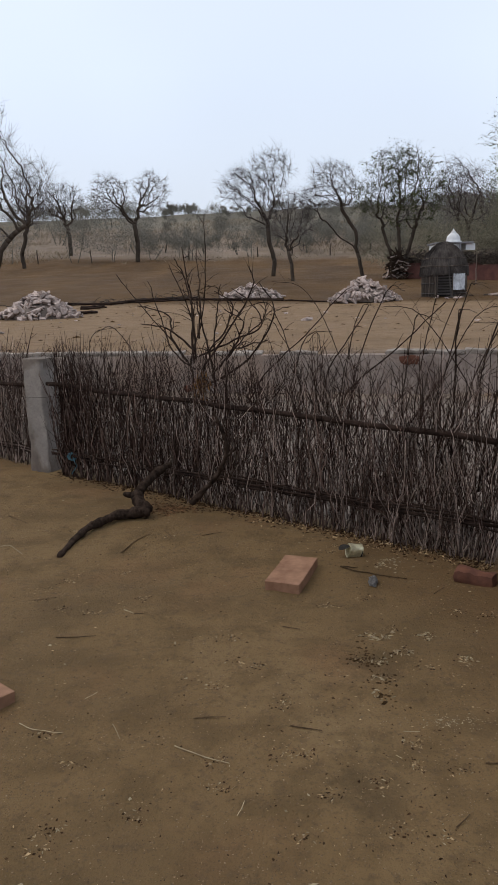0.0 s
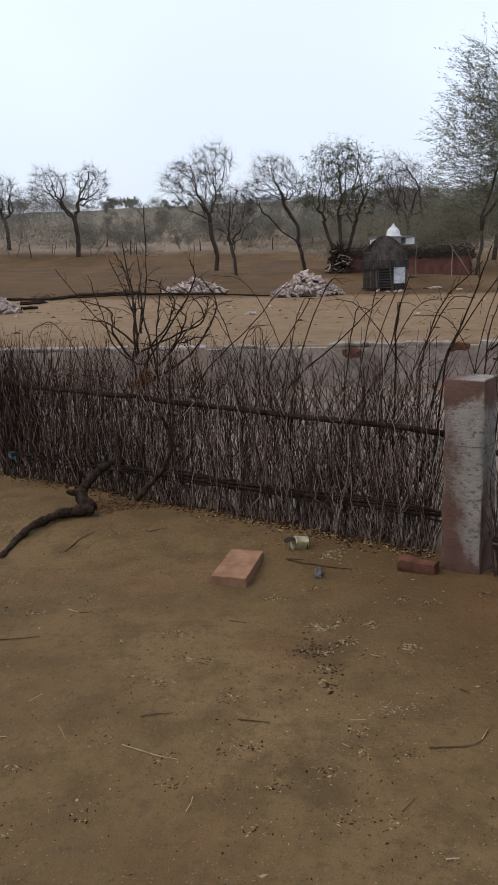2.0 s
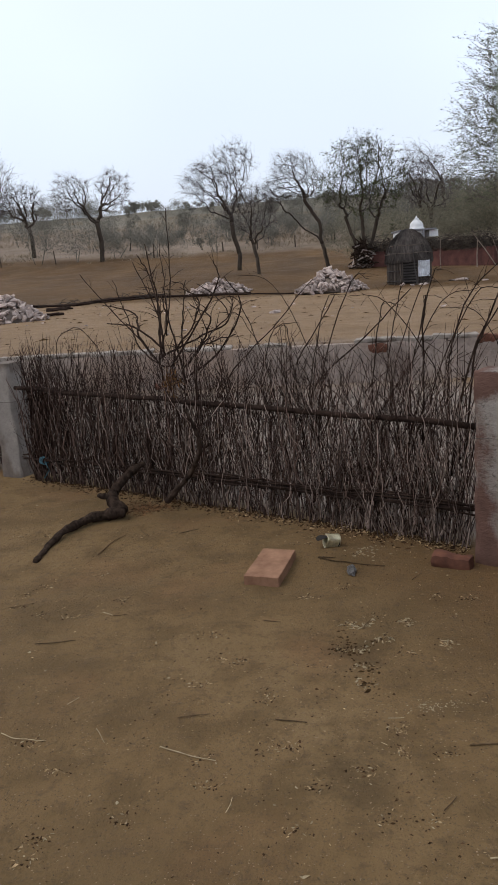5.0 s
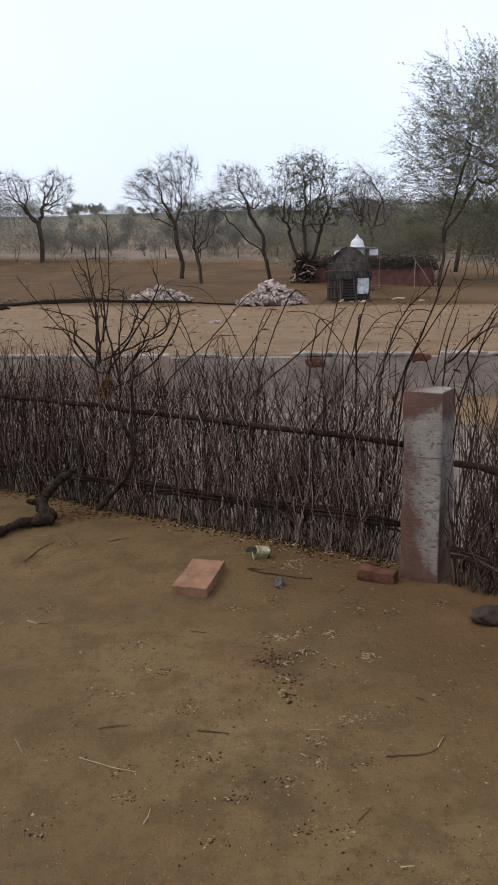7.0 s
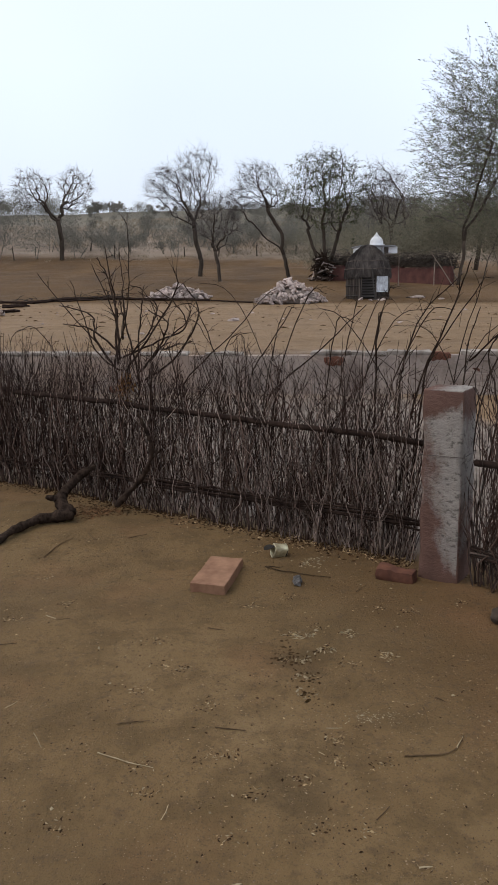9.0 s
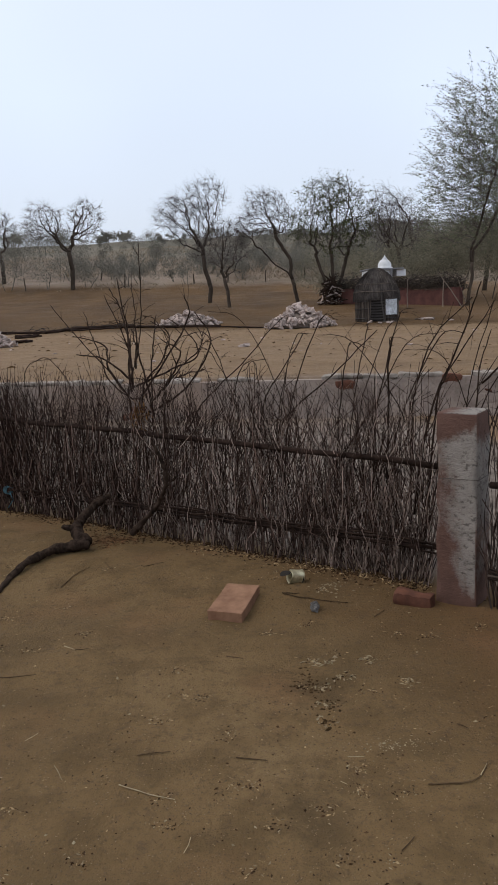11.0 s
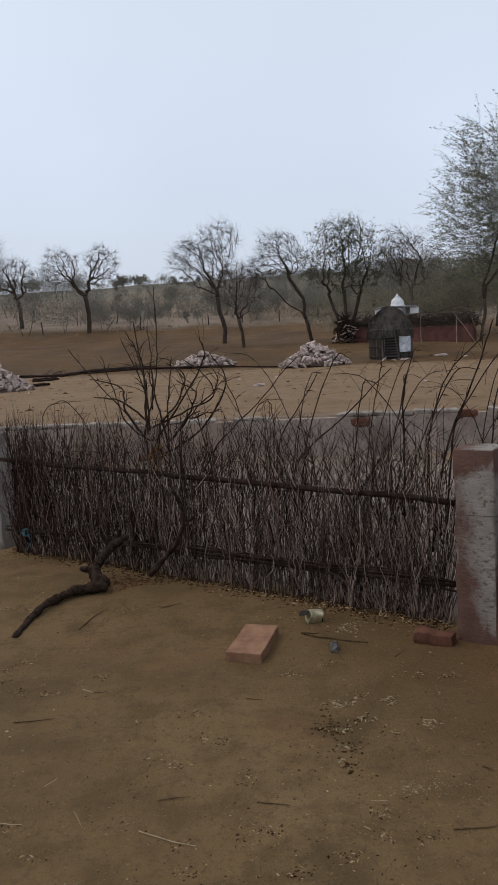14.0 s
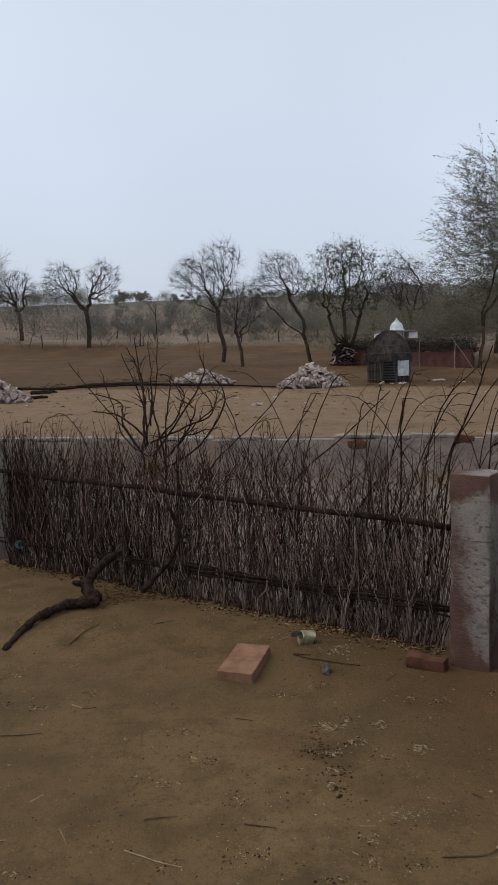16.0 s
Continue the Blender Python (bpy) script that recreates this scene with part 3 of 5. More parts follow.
    # rails: bundled poles in front
    for (z0, z1), r, n in ((up, 0.019, 1), (low, 0.0065, 9)):
        for k in range(n):
            V, F = [], []
            o = -0.045 - 0.012 * (k % 2) - rng.uniform(0, 0.008)
            zz = 0.0065 * (k - (n - 1) / 2)
            p = [at(-0.004 + 1.014 * i / 14, o + noise.noise(Vector((i * 0.5, seed, k))) * 0.012, z0 + (z1 - z0) * i / 14 + zz + noise.noise(Vector((i * 0.6, seed + 4, k * 3))) * (0.045 if n > 1 else 0.022)) for i in range(15)]
            if n > 1 and k % 3 and a is FA:
                p = p[4 + k % 4:]
            tube(V, F, p, [r * (1 + 0.18 * noise.noise(Vector((i * 0.9, k, seed)))) for i in range(len(p))], 8)
            bleached = n > 1 and k % 3 == 0 and a is not FA
            part("rail", mesh("rail", V, F, M_PALESTICK if bleached else M_RAIL, True), panel, "bleached grey pole" if bleached else "dark weathered pole")
    return panel


fence_panel(FA, FB, 300, 1500, 21, "dense brushwood fence of upright dry sticks, pole rails", (0.825, 0.74), (0.205, 0.255))
fence_panel(Vector((1.635, 3.93, 0)), Vector((2.75, 2.25, 0)), 150, 850, 22, "brushwood fence panel of thin dark sticks", (0.690, 0.645), (0.195, 0.12), 0.95, 0.7)
fence_panel(Vector((-4.6, 9.35, 0)), Vector((-2.06, 7.25, 0)), 130, 950, 23, "shaded brushwood fence panel beside grey post", (0.74, 0.78), (0.15, 0.17))

# blue cord at the rail by the grey post
cord = thing("cord", "knotted blue cord tied round the fence rail", "cord")
for k in range(4):
    V, F = [], []
    c = FA + (FB - FA) * 0.052 + Vector((0.01 * k, -0.01 * k, 0.19))
    tube(V, F, [c + Vector((0.03 * math.cos(a), -0.075 + 0.03 * math.sin(a) * 0.5, 0.03 * math.sin(a))) for a in np.linspace(0, 6.28, 9)], [0.005] * 9, 5)
    if k == 3:
        tube(V, F, [c + Vector((0, -0.09, 0)), c + Vector((0.03, -0.1, -0.08)), c + Vector((-0.02, -0.1, -0.15))], [0.005] * 3, 5)
    part("loop", mesh("loop", V, F, M_ROPE, True), cord)


def fence_point(s, z, off=0.0):
    d = (FB - FA).normalized()
    n = Vector((-d.y, d.x, 0))
    p = Vector((-1.9, 7.05, 0)) + d * s + n * off
    return Vector((p.x, p.y, z))


def flowing(ctrl, n):
    """A smooth line through the given points, n steps between each two."""
    out = []
    c = [ctrl[0] * 2 - ctrl[1]] + list(ctrl) + [ctrl[-1] * 2 - ctrl[-2]]
    for i in range(1, len(c) - 2):
        a, b, d, e = c[i - 1], c[i], c[i + 1], c[i + 2]
        for k in range(n):
            t = k / n
            out.append((b * 2 + (d - a) * t + (a * 2 - b * 5 + d * 4 - e) * t * t + (b * 3 - a - d * 3 + e) * t ** 3) * 0.5)
    out.append(ctrl[-1].copy())
    return out


def shoots(name, label, category, branches, seed, off, r0, twigs=2):
    """A bare shrub or bundle of long shoots standing in the line of the fence."""
    rng = random.Random(seed)
    shrub = thing(name, label, category)
    for br in branches:
        V, F = [], []
        ctrl = [fence_point(s, z, off + o) for s, z, o in br]
        pts = [p + Vector((rng.gauss(0, 0.004), rng.gauss(0, 0.004), rng.gauss(0, 0.003))) for p in flowing(ctrl, 5)]
        n = len(pts)
        r = r0 * rng.uniform(0.75, 1.1)
        rad = [r * (1 - 0.6 * i / (n - 1)) for i in range(n)]
        tube(V, F, pts, rad, 6)
        for i in range(n // 3, n - 1):
            for _ in range(twigs):
                if rng.random() < 0.4:
                    d = ((pts[i + 1] - pts[i]).normalized() * rng.uniform(0.4, 1) + Vector((rng.gauss(0, 0.7), rng.gauss(0, 0.4), rng.gauss(0.2, 0.5)))).normalized() * rng.uniform(0.03, 0.17)
                    q = pts[i]
                    tube(V, F, [q, q + d * 0.5 + Vector((0, 0, 0.01)), q + d], [rad[i] * 0.5, rad[i] * 0.36, 0.001], 4)
        part("stem", mesh("stem", V, F, M_BARK, True), shrub)


shoots("bare_shrub", "bare dark thorny shrub growing through the fence", "shrub", [
    [(1.80, 0.0, 0), (1.76, 0.85, 0), (1.71, 1.07, 0), (1.37, 1.46, -.1), (1.04, 1.76, -.1)],
    [(1.78, 0.0, 0), (1.77, 0.85, 0), (1.75, 1.08, 0), (1.88, 1.41, 0), (1.94, 1.74, 0), (1.94, 2.18, 0)],
    [(1.71, 1.07, 0), (1.55, 1.25, 0), (1.42, 1.42, .1), (1.06, 1.50, .1)],
    [(1.75, 1.08, 0), (2.12, 1.24, .1), (2.38, 1.34, .1), (2.3, 1.5, .1), (2.1, 1.62, .1)],
    [(1.79, 1.1, 0), (1.79, 1.41, 0), (1.62, 1.7, .1), (1.52, 1.86, .1)],
    [(1.99, 0.0, 0), (1.99, 1.07, 0), (2.03, 1.41, 0), (2.08, 1.65, 0)],
    [(1.8, 1.15, 0), (1.6, 1.33, -.1), (1.3, 1.36, -.1)],
    [(1.99, 1.0, 0), (2.15, 1.15, 0), (2.38, 1.38, -.1), (2.2, 1.47, -.1)],
    [(1.85, 1.25, 0), (1.82, 1.6, .05), (1.75, 1.9, .1)],
    [(2.0, 0.9, 0), (1.9, 1.3, 0), (1.72, 1.55, .1)],
    [(2.05, 0.2, .05), (2.06, 1.0, .05), (2.2, 1.25, .1), (2.42, 1.42, .1), (2.36, 1.58, .1)],
    [(1.95, 0.3, -.05), (1.93, 1.05, -.05), (2.1, 1.3, 0), (2.15, 1.5, .05), (1.98, 1.6, .05)],
    [(2.1, 0.5, 0), (2.12, 1.1, 0), (2.3, 1.2, 0), (2.48, 1.25, .05)],
    [(1.74, 1.0, .05), (1.5, 1.15, .05), (1.33, 1.4, .1), (1.2, 1.7, .1)],
    [(1.85, 1.0, 0), (2.05, 1.3, .1), (2.3, 1.62, .1), (2.28, 1.78, .1)],
    [(1.9, 0.9, .05), (2.25, 1.1, .1), (2.5, 1.45, .1), (2.4, 1.66, .05)],
    [(1.72, 1.1, .05), (1.68, 1.5, .1), (1.6, 1.95, .1)],
    [(1.78, 1.05, 0), (1.66, 1.45, .1), (1.44, 1.82, .1)]], 31, 0.15, 0.0096, 3)
shoots("thorn_branch", "long arching thorn branches stuck in the fence", "branch", [
    [(3.1, 0.55, 0), (3.24, 0.93, 0), (3.6, 1.23, 0), (3.91, 1.51, 0)],
    [(3.0, 0.5, 0), (3.02, 0.73, 0), (3.11, 1.08, 0), (3.41, 1.49, 0)],
    [(2.4, 0.8, 0), (2.56, 1.02, 0), (2.91, 1.3, 0), (3.24, 1.60, 0)]], 32, 0.05, 0.0075)
shoots("thorn_branch", "upright bare thorn branches beside the fence post", "branch", [
    [(4.12, 0.0, 0), (4.14, 0.94, 0), (4.16, 1.14, 0), (4.27, 1.46, 0), (4.5, 1.68, 0)],
    [(4.2, 0.0, 0), (4.28, 0.98, 0), (4.36, 1.27, 0), (4.61, 1.64, 0)],
    [(4.6, 0.0, 0.1), (4.53, 0.96, 0), (4.54, 1.28, 0), (4.60, 1.5, 0)],
    [(4.15, 0.4, 0), (4.23, 0.95, 0), (4.46, 1.52, 0), (4.54, 1.76, 0)],
    [(3.98, 0.2, 0), (3.98, 1.0, 0), (4.0, 1.4, 0), (4.02, 1.47, 0)],
    [(4.6, 0.3, .1), (4.72, 0.95, 0), (4.66, 1.25, 0), (4.85, 1.5, 0)],
    [(4.55, 1.2, 0), (4.72, 1.36, 0), (4.95, 1.5, 0)]], 33, 0.05, 0.0075)

rng = random.Random(91)
arcs = []
for _ in range(26):
    s0 = rng.choice((rng.uniform(2.3, 4.9), rng.uniform(3.6, 4.95), rng.uniform(0.1, 2.2)))
    way = rng.choice((1, 1, 1, -1))
    top = rng.uniform(1.2, 1.62) if s0 > 2.2 else rng.uniform(1.12, 1.35)
    run_s = way * rng.uniform(0.08, 0.45)
    arcs.append([(s0, 0.5, 0), (s0 + run_s * 0.25, 0.5 + (top - 0.5) * 0.5, 0), (s0 + run_s, top, rng.uniform(-0.1, 0.1)), (s0 + run_s * 1.7, top + rng.uniform(-0.05, 0.08), rng.uniform(-0.1, 0.1))])
shoots("thorn_branch", "tangle of thin arching thorn shoots in the fence", "branch", arcs, 34, 0.06, 0.0048, 2)


def leaf_tuft():
    rng = random.Random(70)
    V, F = [], []
    for _ in range(130):
        c = Vector((-0.356 + rng.gauss(0, 0.035), 5.76 + rng.gauss(0, 0.04), 0.90 + rng.gauss(0, 0.055)))
        u = Vector((rng.gauss(0, 0.5), rng.gauss(0, 0.5), rng.gauss(0, 1))).normalized() * rng.uniform(0.015, 0.035)
        w = u.cross(Vector((rng.gauss(0, 1), rng.gauss(0, 1), rng.gauss(0, 1)))).normalized() * 0.006
        n0 = len(V)
        V += [c - u, c + w, c + u, c - w, c + w.cross(u).normalized() * 0.003]
        F += [(n0, n0 + 1, n0 + 4), (n0 + 1, n0 + 2, n0 + 4), (n0 + 2, n0 + 3, n0 + 4), (n0 + 3, n0, n0 + 4)]
    tagged(new("leaf_tuft", mesh("leaf_tuft", V, F, M_RUST)), "tuft of rust-brown dry leaves caught in the fence", "leaves", kind="stuff")


leaf_tuft()

# ---- loose things in the yard ----


def dead_branch(name, label, limbs, seed):
    log = thing(name, label, "branch")
    for pts3, r0, r1 in limbs:
        V, F = [], []
        ctrl = [Vector(p) for p in pts3]
        pts = flowing(ctrl, 22)
        pts = [p + noise.noise_vector(p * 7 + Vector((seed, 0, 0))) * 0.014 + noise.noise_vector(p * 25) * 0.004 for p in pts]
        n = len(pts)
        rad = [(r0 + (r1 - r0) * i / (n - 1)) * (1 + 0.32 * noise.noise(p * 13) + 0.2 * noise.noise(p * 38) + 0.5 * max(0.0, noise.noise(p * 9 + Vector((seed, 5, 1))) - 0.25)) for i, p in enumerate(pts)]
        tube(V, F, pts, rad, 14)
        V = [v + noise.noise_vector(v * 34) * 0.006 + noise.noise_vector(Vector((v.x * 90, v.y * 35, v.z * 90))) * 0.0035 for v in V]
        part("limb", mesh("limb", V, F, M_BARK, True), log)


dead_branch("dead_branch", "dark crooked dead branch lying against the fence", [
    ([(-0.76, 5.42, 0.05), (-0.90, 5.40, 0.045), (-1.03, 5.34, 0.04), (-1.16, 5.05, 0.03), (-1.235, 4.63, 0.01)], 0.044, 0.017),
    ([(-0.77, 5.43, 0.04), (-0.86, 5.56, 0.12), (-0.80, 5.72, 0.2), (-0.70, 5.80, 0.27), (-0.62, 5.82, 0.30)], 0.045, 0.022),
    ([(-0.86, 5.55, 0.13), (-0.93, 5.52, 0.16), (-0.96, 5.5, 0.17)], 0.03, 0.012)], 1)
dead_branch("dead_branch", "dark forked dead branch leaning on the fence", [
    ([(-0.47, 5.62, 0.05), (-0.38, 5.58, 0.15), (-0.26, 5.52, 0.28), (-0.19, 5.46, 0.42), (-0.20, 5.45, 0.58), (-0.225, 5.46, 0.68), (-0.265, 5.48, 0.76)], 0.021, 0.010),
    ([(-0.19, 5.46, 0.42), (-0.12, 5.42, 0.5)], 0.010, 0.006)], 2)


def slab(x, y, turn, sx, sy, sz, seed, label):
    s = new("stone_slab", from_bm("stone_slab", block(sx, sy, sz, 0.004, 0.004, 6, seed), M_SLAB))
    s.matrix_basis = pose(x, y, -0.006, 1.6, 0.8, turn)
    return tagged(s, label, "slab", "stone slabs")


slab(0.209, 4.176, -19, 0.196, 0.40, 0.061, 1, "pinkish sandstone slab lying flat on the sand")
slab(-1.20, 2.97, 48, 0.187, 0.40, 0.062, 2, "pinkish sandstone slab lying near the house")


def tin_can():
    can = thing("tin_can", "dented empty brass-coloured tin can on its side", "can", pose(0.605, 4.49, 0.038, 0, 80, 197))
    V, F = [], []
    n, L, R = 26, 0.088, 0.045
    prof = [(-L / 2, R), (-L / 2 + 0.004, R + 0.002), (-L / 2 + 0.008, R), (0, R - 0.003), (L / 2 - 0.008, R), (L / 2 - 0.003, R + 0.002), (L / 2, R - 0.002), (L / 2 - 0.004, R - 0.004), (0, R - 0.006), (-L / 2 + 0.004, R - 0.004)]
    for z, r in prof:
        for j in range(n):
            a = 2 * math.pi * j / n
            dent = 1 - 0.34 * max(0, math.cos(a - 1.1)) ** 3 * (1 - 0.5 * abs(z) / L)
            V.append(Vector((r * math.cos(a) * dent, r * math.sin(a) * 0.88 * dent, z)))
    for i in range(len(prof)):
        k = (i + 1) % len(prof)
        for j in range(n):
            F.append((i * n + j, i * n + (j + 1) % n, k * n + (j + 1) % n, k * n + j))
    V = [v + noise.noise_vector(v * 45) * 0.006 for v in V]
    part("shell", mesh("shell", V, F, M_TIN, True), can)
    # near-black disc in the can stands in for the shade inside it
    bm = bmesh.new()
    bmesh.ops.create_circle(bm, cap_ends=True, segments=20, radius=R - 0.006)
    geo = bmesh.ops.extrude_face_region(bm, geom=bm.faces[:])
    bmesh.ops.translate(bm, verts=[g for g in geo["geom"] if isinstance(g, bmesh.types.BMVert)], vec=(0, 0, 0.003))
    part("can_lining", from_bm("can_lining", bm, M_DARK), can, "dark disc for the shade inside the can", pose(0, 0, -L / 2 + 0.006))
    flap = bmesh.new()
    bmesh.ops.create_circle(flap, cap_ends=True, segments=18, radius=R * 0.78)
    geo = bmesh.ops.extrude_face_region(flap, geom=flap.faces[:])
    bmesh.ops.translate(flap, verts=[g for g in geo["geom"] if isinstance(g, bmesh.types.BMVert)], vec=(0, 0, 0.0015))
    for v in flap.verts:
        v.co.z += 6.0 * v.co.x * v.co.x
    part("bent_lid", from_bm("bent_lid", flap, M_DARK, True), can, "dark lid bent open", pose(-R * 0.60, 0, L / 2 + 0.030, 0, 112, 0))


tin_can()


def wrapper():
    bm = bmesh.new()
    bmesh.ops.create_icosphere(bm, subdivisions=3, radius=0.5)
    for v in bm.verts:
        q = noise.noise_vector(v.co * 3.2) * 0.16 + noise.noise_vector(v.co * 8) * 0.09
        v.co = Vector((v.co.x * 0.05, v.co.y * 0.135, v.co.z * 0.035)) + Vector((q.x * 0.06, q.y * 0.08, q.z * 0.05))
    ob = new("wrapper", from_bm("wrapper", bm, M_FOIL))
    ob.matrix_basis = pose(0.648, 4.06, 0.016, 0, 0, -8)
    tagged(ob, "crumpled dark foil wrapper on the sand", "litter")


wrapper()
br = new("brick", from_bm("brick", block(0.22, 0.11, 0.095, 0.034, 0.016, 4, 4), M_BRICK, True))
br.matrix_basis = pose(1.215, 4.06, -0.03, 4, 2, -33)
tagged(br, "worn red brick half sunk at the post foot", "brick")


def boulder():
    bm = bmesh.new()
    bmesh.ops.create_icosphere(bm, subdivisions=4, radius=0.5)
    for v in bm.verts:
        q = 1 + 0.3 * noise.noise(v.co * 2.2) + 0.12 * noise.noise(v.co * 6)
        v.co = Vector((v.co.x * 0.25, v.co.y * 0.17, v.co.z * 0.13)) * q * 0.80
    ob = new("rock", from_bm("rock", bm, M_ROCK, True))
    ob.matrix_basis = pose(1.615, 3.45, 0.018, 0, 0, 20)
    tagged(ob, "smooth dark grey rock at the foot of the fence", "rock")


boulder()


def twig(name, label, pts2, r, mat, category="twig", z=0.003):
    r *= 0.45
    V, F = [], []
    ctrl = [Vector((x, y, 0)) for x, y in pts2]
    pts = flowing(ctrl, 5)
    pts = [p + noise.noise_vector(p * 16) * 0.006 * Vector((1, 1, 0.2)).length * 0.6 for p in pts]
    for p in pts:
        p.z = z + r * 0.5 + max(lumps(p.x, p.y), lumps(p.x + 0.02, p.y), lumps(p.x - 0.02, p.y))
    tube(V, F, pts, [r * (1 - 0.4 * i / (len(pts) - 1)) for i in range(len(pts))], 6)
    tagged(new(name, mesh(name, V, F, mat, True)), label, category)


for pts2, r in (([(0.50, 4.30), (0.53, 4.27), (0.68, 4.19), (0.85, 4.11)], 0.0095), ([(0.505, 4.30), (0.56, 4.285), (0.60, 4.285)], 0.008), ([(-0.252, 2.743), (-0.19, 2.757), (-0.126, 2.765)], 0.006), ([(0.121, 2.668), (0.18, 2.65), (0.234, 2.629)], 0.006),
               ([(0.126, 3.535), (0.206, 3.505)], 0.006), ([(0.774, 2.407), (0.905, 2.401), (0.976, 2.44), (1.026, 2.512)], 0.0065), ([(0.938, 2.71), (0.928, 2.616)], 0.006), ([(1.016, 2.791), (1.044, 2.743)], 0.006),
               ([(0.596, 2.099), (0.651, 2.152)], 0.005), ([(0.576, 3.351), (0.639, 3.454)], 0.006), ([(-0.62, 5.12), (-0.55, 4.95)], 0.008), ([(-0.96, 3.472), (-0.862, 3.46), (-0.771, 3.479)], 0.006),
               ([(-0.845, 4.679), (-0.79, 4.916), (-0.71, 5.027)], 0.009), ([(-1.834, 5.563), (-1.642, 5.378)], 0.009), ([(-1.017, 3.823), (-0.952, 3.735)], 0.006), ([(-1.214, 3.947), (-1.084, 3.977)], 0.006),
               ([(-0.626, 3.728), (-0.561, 3.737)], 0.005), ([(0.95, 3.9), (1.02, 3.97)], 0.006), ([(-0.35, 4.95), (-0.22, 5.02)], 0.007), ([(0.785, 2.41), (0.815, 2.403)], 0.005)):
    twig("dry_twig", "thin dry brown twig lying on the sand", pts2, r, M_FALLEN)
for pts2, r in (([(-0.305, 2.56), (-0.198, 2.494), (-0.103, 2.445)], 0.0045), ([(-0.687, 3.802), (-0.626, 3.728)], 0.005), ([(-0.556, 2.707), (-0.516, 2.623)], 0.0035), ([(-0.073, 2.18), (-0.052, 2.249)], 0.0035),
               ([(0.536, 2.619), (0.596, 2.609)], 0.0035), ([(-0.702, 2.91), (-0.668, 2.975)], 0.0035), ([(0.478, 2.475), (0.498, 2.458)], 0.003), ([(0.662, 1.893), (0.706, 1.898)], 0.006), ([(-1.671, 4.854), (-1.595, 4.848), (-1.472, 4.677)], 0.006), ([(-0.92, 2.735), (-0.856, 2.698), (-0.743, 2.678)], 0.0045), ([(0.976, 2.44), (1.026, 2.512)], 0.006)):
    twig("straw", "pale dry straw stalk lying on the sand", pts2, r, M_STRAW, "straw")


def scatter():
    """Grit, leaf litter and chips on the yard."""
    rng = random.Random(77)

    def spot(kind):
        while True:
            x, y = rng.uniform(-2.4, 2.2), rng.uniform(0.9, 6.8)
            f = ((x - FA.x) * (FB.y - FA.y) - (y - FA.y) * (FB.x - FA.x))
            if f < 0.05:
                continue
            dens = 0.22 + 1.1 * max(0, noise.noise(Vector((x * 1.4, y * 1.4, kind)))) + 0.5 * (y < 3.1) * (0.6 + 0.4 * (x > 0))
            if rng.random() < dens:
                return x, y

    def lay(name, label, count, kind, mat, size, flat, places=None):
        V, F = [], []
        for i in range(count):
            x, y = places(i) if places else spot(kind)
            s = rng.uniform(*size)
            a = rng.uniform(0, 6.28)
            ca, sa = math.cos(a), math.sin(a)
            n0 = len(V)
            L, W, T = s, s * rng.uniform(*flat), s * rng.uniform(0.25, 0.6)
            tilt = rng.gauss(0, 0.25)
            for px, py, pz in ((-L, 0, 0), (0, -W, 0), (L, 0, 0), (0, W, 0), (0, 0, T), (0, 0, -T)):
                px, py = px + rng.gauss(0, s * 0.15), py + rng.gauss(0, s * 0.15)
                V.append((x + px * ca - py * sa, y + px * sa + py * ca, 0.001 + lumps(x, y) + pz + px * tilt * 0.4))
            for q in ((0, 1, 4), (1, 2, 4), (2, 3, 4), (3, 0, 4), (1, 0, 5), (2, 1, 5), (3, 2, 5), (0, 3, 5)):
                F.append(tuple(n0 + j for j in q))
        tagged(new(name, mesh(name, V, F, mat)), label, "ground litter", kind="stuff")

    clods = ((0.484, 3.261), (0.46, 3.182), (0.542, 3.152), (0.531, 3.015), (0.495, 2.872))
    lay("soil_clods", "dark damp soil clods lying on the sand", 120, 7.0, M_CRUMB, (0.003, 0.013), (0.4, 0.95), lambda i: (clods[i % len(clods)][0] + rng.gauss(0, 0.036), clods[i % len(clods)][1] + rng.gauss(0, 0.04)))
    stalks = ((0.533, 3.412), (0.61, 3.396), (0.65, 3.235), (0.531, 3.015), (0.495, 2.872), (0.542, 3.152), (0.796, 3.402), (0.921, 3.157))
    lay("straw_bits", "short yellow stalk bits in the disturbed soil", 110, 10.0, M_STRAW, (0.006, 0.017), (0.10, 0.24), lambda i: (stalks[i % len(stalks)][0] + rng.gauss(0, 0.022), stalks[i % len(stalks)][1] + rng.gauss(0, 0.026)))
    lay("pale_dust", "pale crumbs of lime spilt on the sand", 130, 11.0, M_STRAW, (0.0012, 0.0045), (0.5, 0.9), lambda i: (0.75 + rng.gauss(0, 0.07), 2.67 + rng.gauss(0, 0.024)))
    chips = ((0.689, 2.69), (1.47, 3.20), (1.16, 2.60), (-0.383, 3.535), (-0.97, 3.40), (-1.515, 5.95), (0.135, 1.90), (0.396, 2.732), (1.051, 3.459), (-0.426, 2.283), (0.144, 1.9))
    lay("pale_chips", "pale chips of wood and plaster on the sand", 90, 8.0, M_STRAW, (0.006, 0.013), (0.4, 0.8), lambda i: chips[i] if i < len(chips) else (spot(8.0) if i % 2 else (0.79 + rng.gauss(0, 0.055), 4.36 + rng.gauss(0, 0.05))))
    lay("grit", "scattered dark and pale grit on the sand", 36000, 1.0, M_PEBBLE, (0.0012, 0.0038), (0.6, 1.0))
    lay("pebbles", "small clods and pebbles on the sand", 520, 2.0, M_CRUMB, (0.002, 0.0062), (0.6, 1.0))
